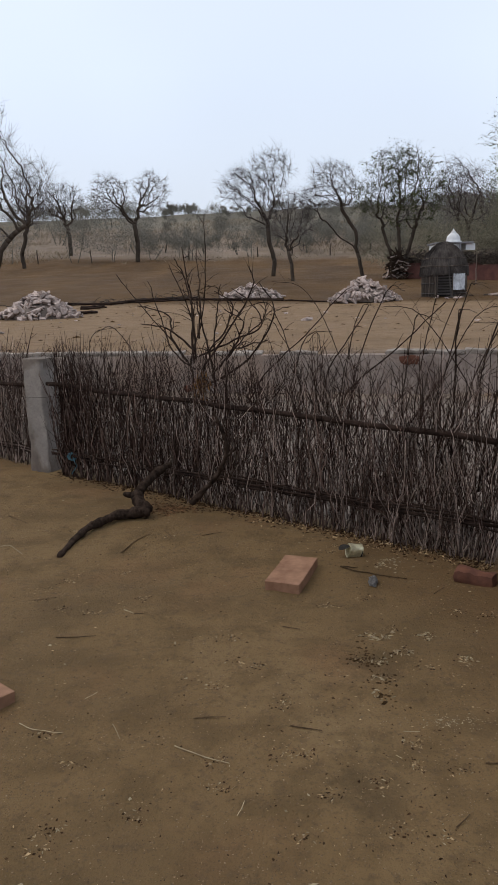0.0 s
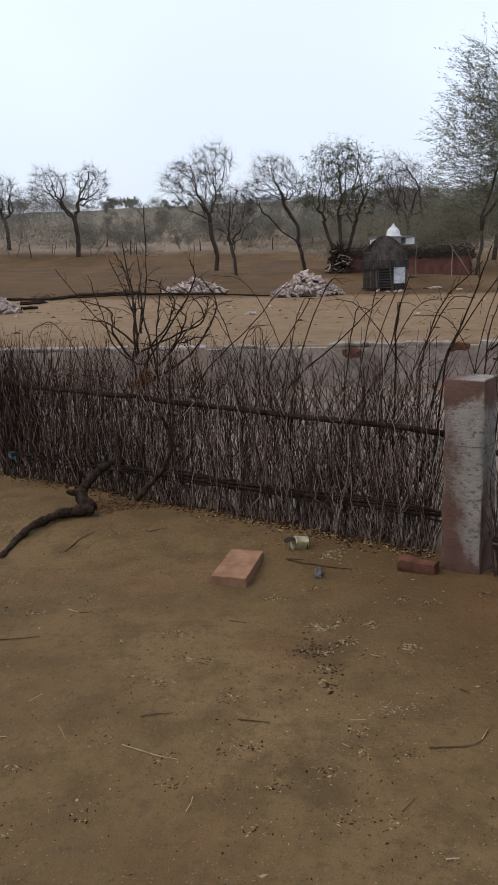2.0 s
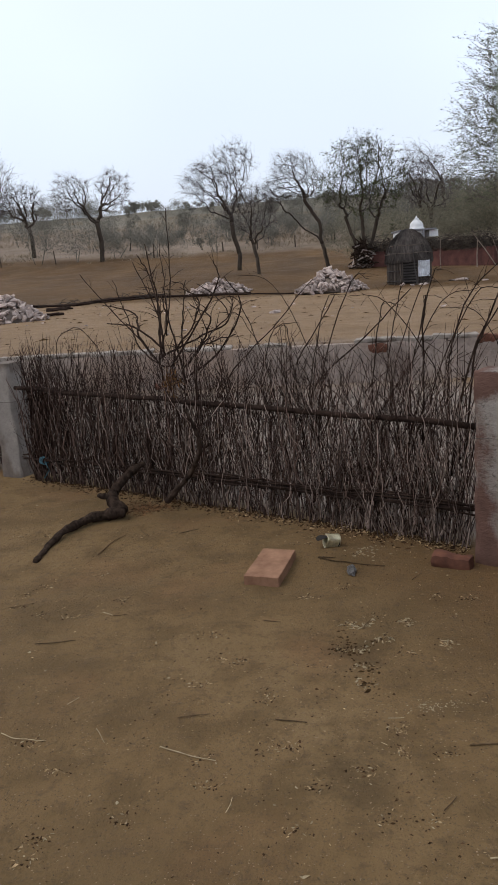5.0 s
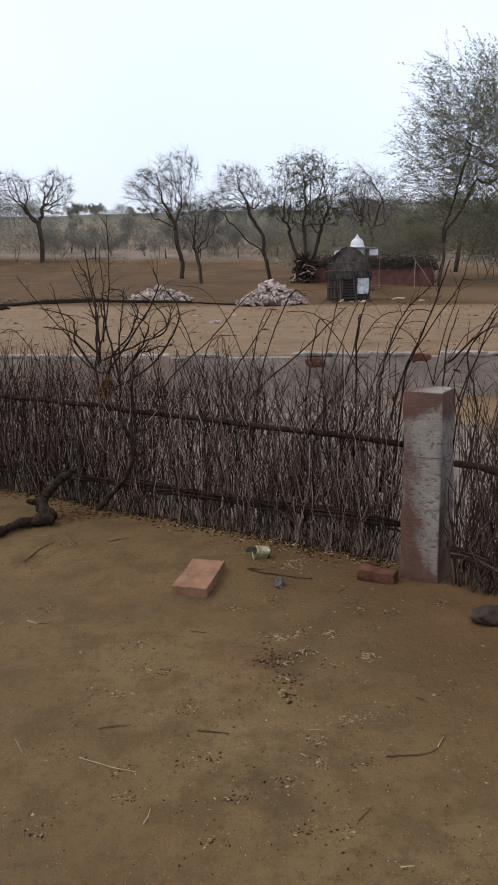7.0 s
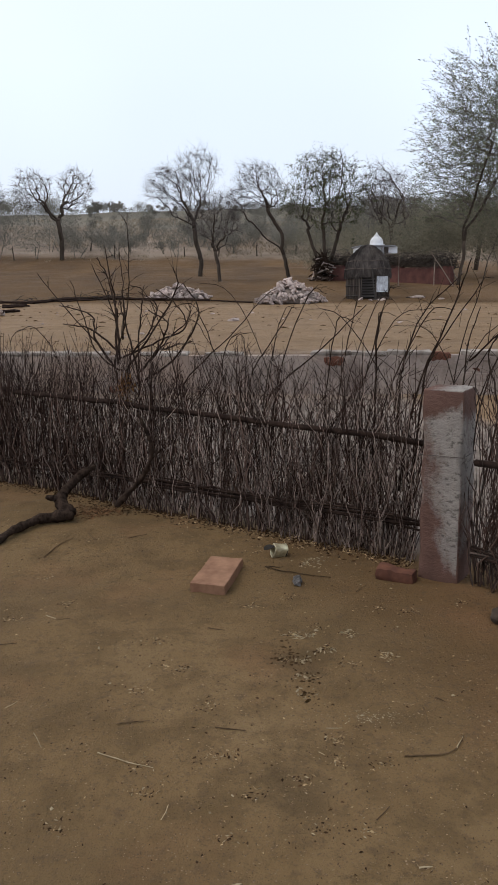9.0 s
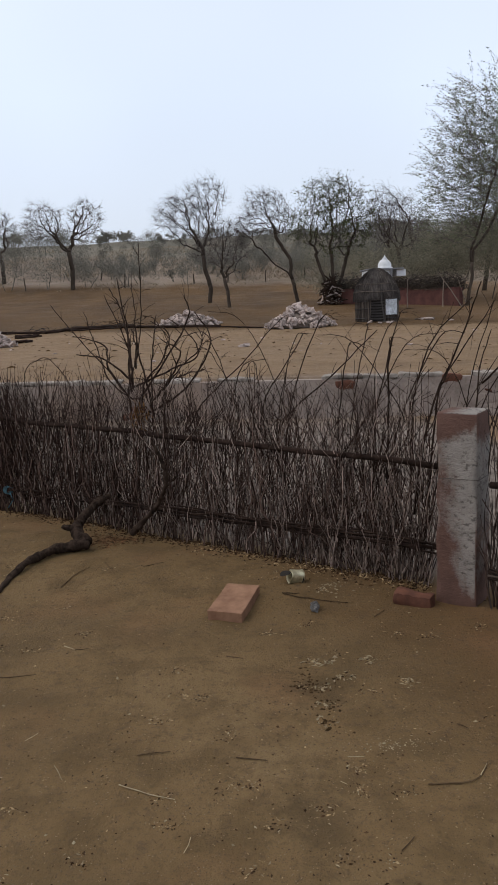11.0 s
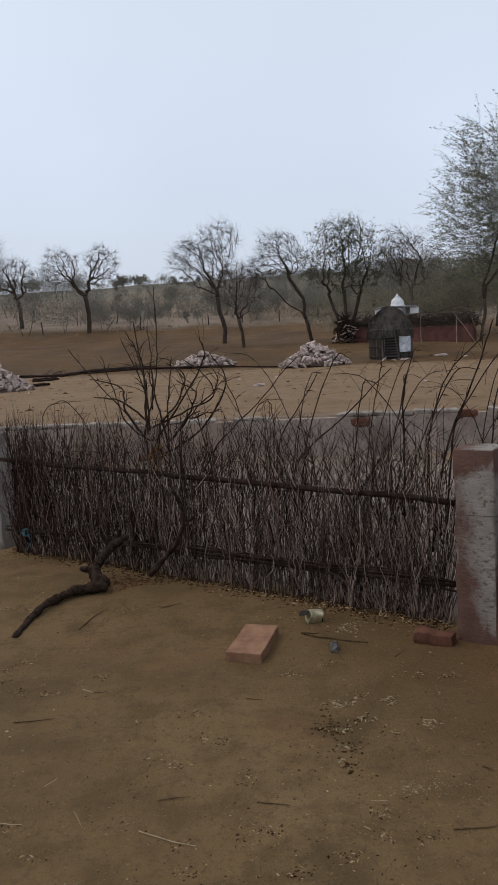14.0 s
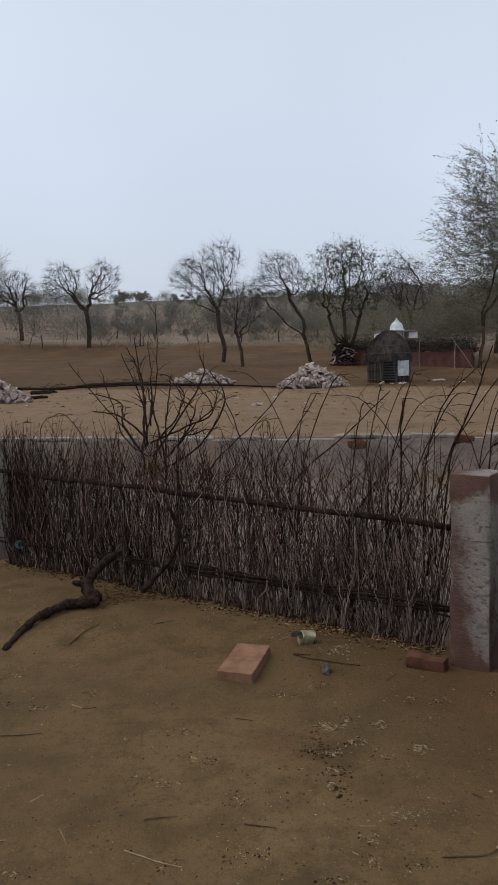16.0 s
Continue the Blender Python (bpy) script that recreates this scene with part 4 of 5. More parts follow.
    # small drifts where wind left leaf bits, stalks and crumbs together
    drifts = [(0.533, 3.412), (0.639, 3.485), (0.65, 3.235), (0.796, 3.402), (0.921, 3.157), (0.561, 2.539), (0.537, 2.424), (0.691, 2.386), (0.096, 2.828), (0.355, 3.768), (-0.168, 2.995), (-0.157, 2.47), (-0.651, 2.145), (-0.655, 2.059), (-0.772, 4.331), (-0.603, 3.944), (-0.844, 3.777), (-1.158, 3.966), (-0.119, 3.44), (-0.795, 2.672), (-0.141, 2.329), (-0.394, 2.186), (1.151, 3.613), (0.011, 3.156), (0.133, 2.091), (0.409, 2.106), (0.556, 2.076), (-0.679, 2.492), (1.003, 3.656)]
    drifts += [spot(3.0) for _ in range(70)]

    def drift(i):
        x, y = drifts[i % len(drifts)]
        return x + rng.gauss(0, 0.026), y + rng.gauss(0, 0.020)

    lay("leaf_litter", "dry leaf flakes and straw bits in small drifts", 1300, 3.0, M_CHIP, (0.003, 0.010), (0.12, 0.4), drift)
    lay("straw_bits", "pale broken straw bits in small drifts", 520, 3.0, M_STRAW, (0.002, 0.009), (0.10, 0.3), drift)
    lay("leaf_litter", "dark broken leaf and bark bits in small drifts", 1500, 9.0, M_LITTER, (0.002, 0.0085), (0.25, 0.8), drift)
    lay("leaf_litter", "dry leaf flakes and straw bits on the sand", 2300, 3.0, M_CHIP, (0.002, 0.008), (0.12, 0.35))
    lay("leaf_litter", "dark broken leaf and bark bits on the sand", 2000, 9.0, M_LITTER, (0.002, 0.008), (0.15, 0.5))

    def foot(f, o):
        return FA.x + (FB.x - FA.x) * f - 0.64 * o, FA.y + (FB.y - FA.y) * f - 0.77 * o

    lay("leaf_litter", "dry leaves gathered along the fence foot", 2000, 4.0, M_LITTER, (0.006, 0.018), (0.2, 0.5), lambda i: foot(rng.random() ** 0.8, abs(rng.gauss(0.02, 0.07))))
    lay("leaf_litter", "pale stalks and leaf bits along the fence foot", 420, 4.0, M_CHIP, (0.006, 0.018), (0.1, 0.3), lambda i: foot(1 - 0.45 * rng.random() ** 1.5, abs(rng.gauss(0.03, 0.08))))
    lay("leaf_litter", "dark leaf bits heaped against the worn brick", 150, 4.0, M_CRUMB, (0.006, 0.018), (0.3, 0.7), lambda i: (1.24 + rng.gauss(0, 0.06), 4.15 + rng.gauss(0, 0.03)))
    lay("leaf_litter", "reddish dry leaves heaped behind the dead branch", 420, 4.0, M_LITTER, (0.006, 0.02), (0.2, 0.6), lambda i: (-0.62 + rng.gauss(0, 0.1), 5.62 + rng.gauss(0, 0.07)))


scatter()

# ---- beyond the wall: rubble, poles, hut, shrine ----
STONES = [stone_mesh("stone", 100 + i, M_RUBBLE, 1.0, 0.55 + 0.06 * (i % 4), 0.36 + 0.06 * (i % 3)) for i in range(10)]


def rubble_pile(x, y, w, d, h, count, seed, label):
    rng = random.Random(seed)
    pile = thing("rubble_pile", label, "rubble pile", Matrix.Translation(on_ground(x, y)), "rubble piles")
    # core kept darker than the stones, so the gaps between them look shaded
    core = bmesh.new()
    bmesh.ops.create_icosphere(core, subdivisions=3, radius=1)
    for v in core.verts:
        v.co = Vector((v.co.x * w * 0.40, v.co.y * d * 0.40, max(-0.05, v.co.z) * h * 0.62)) * (1 + 0.15 * noise.noise(v.co * 3 + Vector((seed, 0, 0))))
    part("rubble_core", from_bm("rubble_core", core, M_CORE), pile, "heap core coloured dark as shade between the stones")
    for i in range(count):
        a, q = rng.uniform(0, 6.28), rng.random() ** 0.6
        px, py = math.cos(a) * q * w / 2, math.sin(a) * q * d / 2
        top = h * 0.95 * max(0.03, (1 - q ** 1.25)) * (1 + 0.25 * noise.noise(Vector((px * 2, py * 2, seed))))
        s = rng.uniform(0.13, 0.38)
        m = Matrix.Translation((px, py, top + rng.uniform(-0.04, 0.05))) @ Euler((rng.gauss(0, 0.6), rng.gauss(0, 0.6), rng.uniform(0, 6.28))).to_matrix().to_4x4() @ Matrix.Diagonal((s, s * rng.uniform(0.7, 1.1), s * rng.uniform(0.7, 1.1), 1))
        part("stone", rng.choice(STONES), pile, m=m)


rubble_pile(4.06, 27.5, 2.5, 1.8, 0.80, 290, 1, "heap of pinkish broken building stone on sand")
rubble_pile(0.10, 31.1, 2.6, 1.7, 0.50, 230, 2, "low heap of pale broken stone on sand")
rubble_pile(-6.72, 25.0, 2.7, 1.9, 0.82, 290, 3, "heap of grey and pink broken stone on sand")


def sand_stone(x, y, s, turn, seed, label):
    ob = new("stone", stone_mesh("stone", seed, M_RUBBLE, 1, 0.7, 0.34))
    p = on_ground(x, y)
    ob.matrix_basis = Matrix.Translation((p.x, p.y, p.z + s * 0.1)) @ Matrix.Rotation(turn, 4, "Z") @ Matrix.Diagonal((s, s, s, 1))
    tagged(ob, label, "stone")


sand_stone(1.40, 19.0, 0.36, 0.1, 61, "flat pale stone lying alone on the sand")
rng = random.Random(8)
for i in range(34):
    x = rng.uniform(-7, 9)
    y = wall_y(x) + rng.uniform(1.5, 17)
    sand_stone(x, y, rng.uniform(0.05, 0.16), rng.uniform(0, 3), 200 + i, "small loose stone on the pale sand")
for x, y, s in ((6.65, 27.9, 0.34), (7.3, 27.4, 0.3), (8.9, 28.0, 0.4), (8.7, 28.3, 0.3), (6.9, 27.3, 0.22), (9.4, 27.1, 0.24)):
    sand_stone(x, y, s, rng.uniform(0, 3), int(300 + x * 10), "loose stone on the ground beside the hut")


def sand_litter():
    """Twigs, crumbs and chips strewn over the pale sand and round the hut."""
    rng = random.Random(19)
    V, F = [], []
    for _ in range(900):
        x = rng.uniform(-8, 11)
        y = wall_y(x) + (rng.uniform(0.6, 18) if rng.random() < 0.6 else rng.gauss(16, 2.5))
        if y < wall_y(x) + 0.3:
            continue
        g = on_ground(x, y)
        s, a = rng.uniform(0.015, 0.07) * (1 if rng.random() < 0.85 else 2), rng.uniform(0, 6.28)
        d = Vector((math.cos(a), math.sin(a), 0)) * s
        n = Vector((-d.y, d.x, 0)) * rng.uniform(0.12, 0.5)
        n0 = len(V)
        V += [g - d, g - n, g + d, g + n, g + Vector((0, 0, s * rng.uniform(0.12, 0.35)))]
        F += [(n0, n0 + 1, n0 + 4), (n0 + 1, n0 + 2, n0 + 4), (n0 + 2, n0 + 3, n0 + 4), (n0 + 3, n0, n0 + 4)]
    tagged(new("sand_litter", mesh("sand_litter", V, F, M_CRUMB)), "dark twig bits and clods on the pale sand", "ground litter", kind="stuff")


sand_litter()


def pole_line():
    """Long dark poles and brush laid end to end where the sand stops."""
    rng = random.Random(12)

    def lay(ax, ay, bx, by, r, up=0.0):
        V, F = [], []
        n = 7
        pts = [on_ground(ax + (bx - ax) * i / n + rng.gauss(0, 0.02), ay + (by - ay) * i / n + rng.gauss(0, 0.04)) + Vector((0, 0, r + up + rng.uniform(0, 0.02))) for i in range(n + 1)]
        tube(V, F, pts, [r * rng.uniform(0.75, 1.1) for _ in pts], 7)
        tagged(new("wooden_pole", mesh("wooden_pole", V, F, M_RAIL, True)), "long dark wooden pole lying on the ground", "pole", "poles along the sand")

    # (from, to, how many, spread across, thickness)
    for ax, ay, bx, by, count, wide, r in ((-9.6, 31.9, -6.6, 30.95, 4, 0.30, 0.038), (-7.4, 31.3, -5.0, 30.3, 4, 0.25, 0.038), (-5.5, 30.3, -4.1, 32.0, 5, 0.22, 0.04), (-4.9, 31.2, -2.2, 31.75, 7, 0.40, 0.045), (-3.3, 31.9, -0.4, 30.2, 4, 0.22, 0.042), (-0.9, 30.5, 1.3, 29.25, 3, 0.12, 0.036), (1.1, 29.4, 2.9, 27.6, 2, 0.08, 0.032), (-6.3, 28.8, -5.3, 28.85, 4, 0.20, 0.045), (-6.2, 26.4, -5.3, 26.9, 4, 0.22, 0.045)):
        for k in range(count):
            o = rng.uniform(-wide, wide)
            f0, f1 = rng.uniform(0, 0.15), rng.uniform(0.85, 1.05)
            lay(ax + (bx - ax) * f0, ay + (by - ay) * f0 + o, ax + (bx - ax) * f1, ay + (by - ay) * f1 + o + rng.gauss(0, 0.08), r * rng.uniform(0.6, 0.95), 0.04 * (k % 3 == 2))
    # loose brush dragged onto the poles
    V, F = [], []
    for _ in range(150):
        x = rng.choice((rng.uniform(-9.5, -2.0), rng.uniform(-4.8, -2.2)))
        y = 31.6 + rng.gauss(0, 0.25) - max(0, -4.6 - x) * 0.25
        g = on_ground(x, y)
        d = Vector((rng.gauss(0, 0.4), rng.gauss(0, 0.2), abs(rng.gauss(0, 0.13))))
        tube(V, F, [g, g + d * 0.5 + Vector((0, 0, 0.06)), g + d], [0.016, 0.012, 0.006], 3)
    tagged(new("pole_brush", mesh("pole_brush", V, F, M_HEDGE)), "dark brush lying along the laid poles", "brush", kind="stuff")


pole_line()


def hut():
    hx, hy, R, H = 7.14, 29.4, 0.93, 1.92
    g = on_ground(hx, hy - 0.6)
    h = thing("thatched_hut", "small round hut, dark domed thatch roof, stick walls", "hut", Matrix.Translation(g) @ Matrix.Rotation(radians(-14), 4, "Z") @ Matrix.Diagonal((0.89, 0.89, 1, 1)))
    rng = random.Random(44)
    # the wall of upright sticks, open at the door
    door_a0, door_a1 = radians(-106), radians(-68)
    ww, zz = 0.87, 0.86
    bm = bmesh.new()
    n = 40
    cols = []
    for i in range(n + 1):
        a = door_a1 + (2 * math.pi - (door_a1 - door_a0)) * i / n
        cols.append([bm.verts.new((r * math.cos(a), r * math.sin(a), z)) for r, z in ((ww, -0.08), (ww, zz), (ww - 0.08, zz), (ww - 0.08, -0.08))])
    for a, b in zip(cols, cols[1:]):
        for j in range(4):
            bm.faces.new((a[j], b[j], b[(j + 1) % 4], a[(j + 1) % 4]))
    bm.faces.new(cols[0])
    bm.faces.new(list(reversed(cols[-1])))
    part("wall", from_bm("wall", bm, M_HUTWALL), h, "dark daubed stick wall")
    for i in range(70):
        a = door_a1 + (2 * math.pi - (door_a1 - door_a0)) * (i + 0.5) / 70
        V, F = [], []
        p = Vector(((ww + 0.015) * math.cos(a), (ww + 0.015) * math.sin(a), 0))
        tube(V, F, crooked(rng, p + Vector((0, 0, -0.05)), p + Vector((rng.gauss(0, 0.02), 0, zz - rng.uniform(0, 0.06))), 4, 0.01), [rng.uniform(0.012, 0.022)] * 5, 5)
        part("wall_stick", mesh("wall_stick", V, F, M_HUTWALL), h)
    for z in (0.1, 0.45, 0.72):
        V, F = [], []
        tube(V, F, [Vector((0.91 * math.cos(a), 0.91 * math.sin(a), z)) for a in np.linspace(door_a1, door_a0 + 2 * math.pi, 30)], [0.02] * 30, 5)
        part("binding_hoop", mesh("binding_hoop", V, F, M_SLAT), h)
    # the dome, with straw laid down its slope
    prof = [(0.95, 0.76), (0.945, 0.92), (0.90, 1.14), (0.79, 1.38), (0.61, 1.60), (0.38, 1.78), (0.17, 1.89), (0.02, 1.94)]
    V, F, m = [], [], 36
    for r, z in prof + [(0.03, 1.80), (0.60, 1.42), (0.86, 0.98), (0.90, 0.78)]:
        for j in range(m):
            a = 2 * math.pi * j / m
            k = 1 + 0.05 * noise.noise(Vector((math.cos(a) * 3, math.sin(a) * 3, z * 4)))
            V.append(Vector((r * k * math.cos(a), r * k * math.sin(a), z + 0.03 * noise.noise(Vector((math.cos(a) * 5, math.sin(a) * 5, z))))))
    rows = len(prof) + 4
    for i in range(rows):
        k = (i + 1) % rows
        for j in range(m):
            F.append((i * m + j, i * m + (j + 1) % m, k * m + (j + 1) % m, k * m + j))
    roof = part("roof", mesh("roof", V, F, M_THATCH), h, "dark weathered thatch")
    V, F = [], []
    for i in range(1500):
        a = rng.uniform(0, 6.28)
        t = rng.uniform(0, len(prof) - 1.6)
        i0 = int(t)
        r = prof[i0][0] + (prof[i0 + 1][0] - prof[i0][0]) * (t - i0)
        z = prof[i0][1] + (prof[i0 + 1][1] - prof[i0][1]) * (t - i0)
        i1 = max(0, i0 - 1)
        r2, z2 = prof[i1][0] + 0.03, prof[i1][1] - rng.uniform(0, 0.06)
        p, q = Vector((r * math.cos(a), r * math.sin(a), z)) * 1.012, Vector((r2 * math.cos(a + rng.gauss(0, 0.05)), r2 * math.sin(a + rng.gauss(0, 0.05)), z2))
        tube(V, F, [p, p.lerp(q, 0.5) * 1.02, q], [0.006, 0.008, 0.003], 3)
    straw = part("thatch_straw", mesh("thatch_straw", V, F, M_THATCH), roof)
    straw["kind"] = "stuff"
    for z, r in ((1.34, 0.84), (1.06, 0.97)):
        V, F = [], []
        tube(V, F, [Vector((r * math.cos(a), r * math.sin(a), z + 0.015 * math.sin(a * 5))) for a in np.linspace(0, 6.283, 36)], [0.014] * 36, 5)
        part("roof_rope", mesh("roof_rope", V, F, M_HUTWALL), roof)
    # door: frame posts and cross slats, a near-black panel behind as the shade inside
    door = part("door", from_bm("door", block(0.62, 0.03, 0.84, 0.004), M_DARK), h, "doorway with cross slats over a dark panel for inside shade", pose(0.0, -0.78, 0.0))
    for i in range(8):
        part("slat", from_bm("slat", block(0.64, 0.03, 0.05, 0.006, 0.004), M_SLAT), door, m=pose(0.02, -0.05, 0.06 + i * 0.098, 0, rng.uniform(-3, 3), 0))
    for x in (-0.33, 0.33):
        V, F = [], []
        tube(V, F, crooked(rng, Vector((x, -0.09, -0.05)), Vector((x + 0.02, -0.07, 0.98)), 4, 0.012), [0.026, 0.024, 0.023, 0.022, 0.02], 6)
        part("door_post", mesh("door_post", V, F, M_HUTWALL), door)
    bm = bmesh.new()
    bmesh.ops.create_grid(bm, x_segments=14, y_segments=14, size=0.5)
    for v in bm.verts:
        v.co = Vector((v.co.x * 0.50, -0.02 * noise.noise(v.co * 4) - 0.03 * noise.noise(v.co * 9), v.co.y * 0.56))
    sheet = from_bm("sheet", bm, M_SHEET)
    ob = part("sheet", sheet, h, "wrinkled whitish plastic sheet", pose(0.60, -0.80, 0.50, 0, 0, 24))
    so = ob.modifiers.new("thickness", "SOLIDIFY")
    so.thickness = 0.012
    V, F = [], []
    tube(V, F, crooked(rng, Vector((0.30, -1.25, -0.05)), Vector((0.16, -0.92, 1.30)), 5, 0.015), [0.028, 0.027, 0.025, 0.023, 0.02, 0.018], 6)
    part("leaning_pole", mesh("leaning_pole", V, F, M_SLAT), h, "crooked pole leaning at the doorway")


hut()


def plank(x, y, turn, length, label):
    ob = new("plank", from_bm("plank", block(length, 0.12, 0.04, 0.006, 0.006, 2, x), M_HUTWALL))
    g = on_ground(x, y)
    ob.matrix_basis = pose(g.x, g.y, g.z, 0, 0, turn)
    tagged(ob, label, "plank")


plank(7.3, 27.7, 8, 0.7, "weathered plank lying before the hut door")
plank(8.75, 28.3, -12, 0.55, "weathered plank lying on the sand by the hut")
plank(9.0, 28.45, 10, 0.5, "weathered plank lying on the sand by the hut")
far_block = new("white_block", from_bm("white_block", block(1.75, 1.2, 0.68, 0.06, 0.03, 2, 3), M_WHITE))
far_block.matrix_basis = Matrix.Translation(on_ground(33.0, 130.0) + Vector((0, 0, -0.1))) @ Matrix.Rotation(0.2, 4, "Z")
tagged(far_block, "small white block standing far up the slope", "block")


def shrine():
    x, y = 9.25, 36.3
    g = on_ground(x, y)
    s = thing("shrine", "small white limewashed shrine with a domed top", "shrine", Matrix.Translation(g))
    part("body", from_bm("body", block(1.1, 1.3, 1.80, 0.03, 0.01, 2), M_WHITE), s, m=pose(-0.25, 0, -0.02))
    part("ledge", from_bm("ledge", block(1.72, 1.6, 0.07, 0.015), M_GREYLEDGE), s, "grey ledge", pose(0.0, 0, 1.78))
    part("canopy", from_bm("canopy", block(0.42, 0.9, 0.3, 0.02), M_WHITE), s, m=pose(0.76, -0.2, 1.48))
    for px, py in ((0.26, -0.75), (-0.7, -0.75)):
        part("pillar", from_bm("pillar", block(0.09, 0.09, 1.88, 0.01), M_GREYLEDGE), s, m=pose(px, py, -0.1))
    prof = [(0.44, 0), (0.44, 0.06), (0.36, 0.10), (0.36, 0.2), (0.32, 0.34), (0.22, 0.46), (0.12, 0.52), (0.13, 0.57), (0.06, 0.61), (0.03, 0.70), (0.0, 0.74)]
    V, F, m = [], [], 20
    for r, z in prof:
        for j in range(m):
            V.append((max(r, 0.001) * math.cos(6.2832 * j / m), max(r, 0.001) * math.sin(6.2832 * j / m), z))
    for i in range(len(prof) - 1):
        for j in range(m):
            F.append((i * m + j, i * m + (j + 1) % m, (i + 1) * m + (j + 1) % m, (i + 1) * m + j))
    F.append(tuple(reversed(range(m))))
    part("dome", mesh("dome", V, F, M_WHITE, True), s, m=pose(0.12, -0.1, 1.845) @ Matrix.Diagonal((0.86, 0.86, 0.86, 1)))


shrine()


def red_wall():
    """The low red wall behind the hut with a thorn hedge on it."""
    wall = thing("mud_wall", "low red mud wall topped with dark thorn brush", "wall")
    pts = [(8.1, 43.7), (9.9, 42.0), (11.6, 39.4), (13.1, 36.4)]
    rng = random.Random(3)
    V, F = [], []
    for (x0, y0), (x1, y1) in zip(pts, pts[1:]):
        a, b = Vector((x0, y0, 0)), Vector((x1, y1, 0))
        d = b - a
        ang = math.degrees(math.atan2(d.y, d.x))
        c = on_ground((x0 + x1) / 2, (y0 + y1) / 2)
        part("wall_length", from_bm("wall_length", block(d.length + 0.02, 0.28, 1.12, 0.03, 0.04, 4, x0), M_REDWALL, True), wall, m=pose(c.x, c.y, c.z - 0.32, 0, 0, ang))
        n = Vector((-d.y, d.x, 0)).normalized()
        for _ in range(int(520 * d.length)):
            f = rng.uniform(-0.02, 1.02)
            p = a + d * f + n * rng.gauss(0.1, 0.2)
            p = on_ground(p.x, p.y) + Vector((0, 0, 0.76 + abs(rng.gauss(0, 0.3))))
            q = p + Vector((rng.gauss(0, 0.2), rng.gauss(0, 0.2), rng.gauss(0.04, 0.1)))
            tube(V, F, [p, p.lerp(q, 0.5) + Vector((0, 0, 0.03)), q], [0.012, 0.011, 0.004], 3)
    hedge = part("thorn_brush", mesh("thorn_brush", V, F, M_HEDGE), wall, "tangled dark thorn twigs")
    hedge["kind"] = "stuff"
    for x, y, z, dx in ((9.9, 36.4, 1.35, -0.12), (10.5, 36.4, 1.35, 0.02), (12.1, 36.0, 1.2, 0.05), (12.9, 35.5, 1.6, -1.2), (13.45, 36.4, 1.3, -0.5), (14.3, 37.5, 0.5, -0.9)):
        g = on_ground(x, y)
        V, F = [], []
        tube(V, F, crooked(rng, g + Vector((0, 0, -0.1)), g + Vector((dx, 0, z)), 4, 0.015), [0.026, 0.024, 0.022, 0.02, 0.018], 6)
        tagged(new("wooden_stake", mesh("wooden_stake", V, F, M_STAKE)), "pale crooked stake standing by the red wall", "stake")


red_wall()


def wood_stack(x, y):
    rng = random.Random(6)
    s = thing("firewood_stack", "untidy stack of dark firewood under the tree", "firewood", Matrix.Translation(on_ground(x, y)))
    for i in range(90):
        z = rng.uniform(0.02, 1.3)
        w = 0.48 * (1.15 - z * 0.45)
        V, F = [], []
        p = Vector((rng.uniform(-w, w), rng.uniform(-0.4, 0.4), z))
        d = Vector((rng.gauss(0, 0.5), rng.gauss(0, 0.5), rng.gauss(0, 0.3))).normalized() * rng.uniform(0.25, 0.5)
        p.z = max(p.z, abs(d.z) + 0.03)
        tube(V, F, [p - d, p + Vector((0, 0, 0.02)), p + d], [0.035, 0.04, 0.03], 6)
        part("log", mesh("log", V, F, M_RUBBLE if rng.random() < 0.16 else M_BARK), s)


wood_stack(8.0, 42.6)

# ---- trees ----


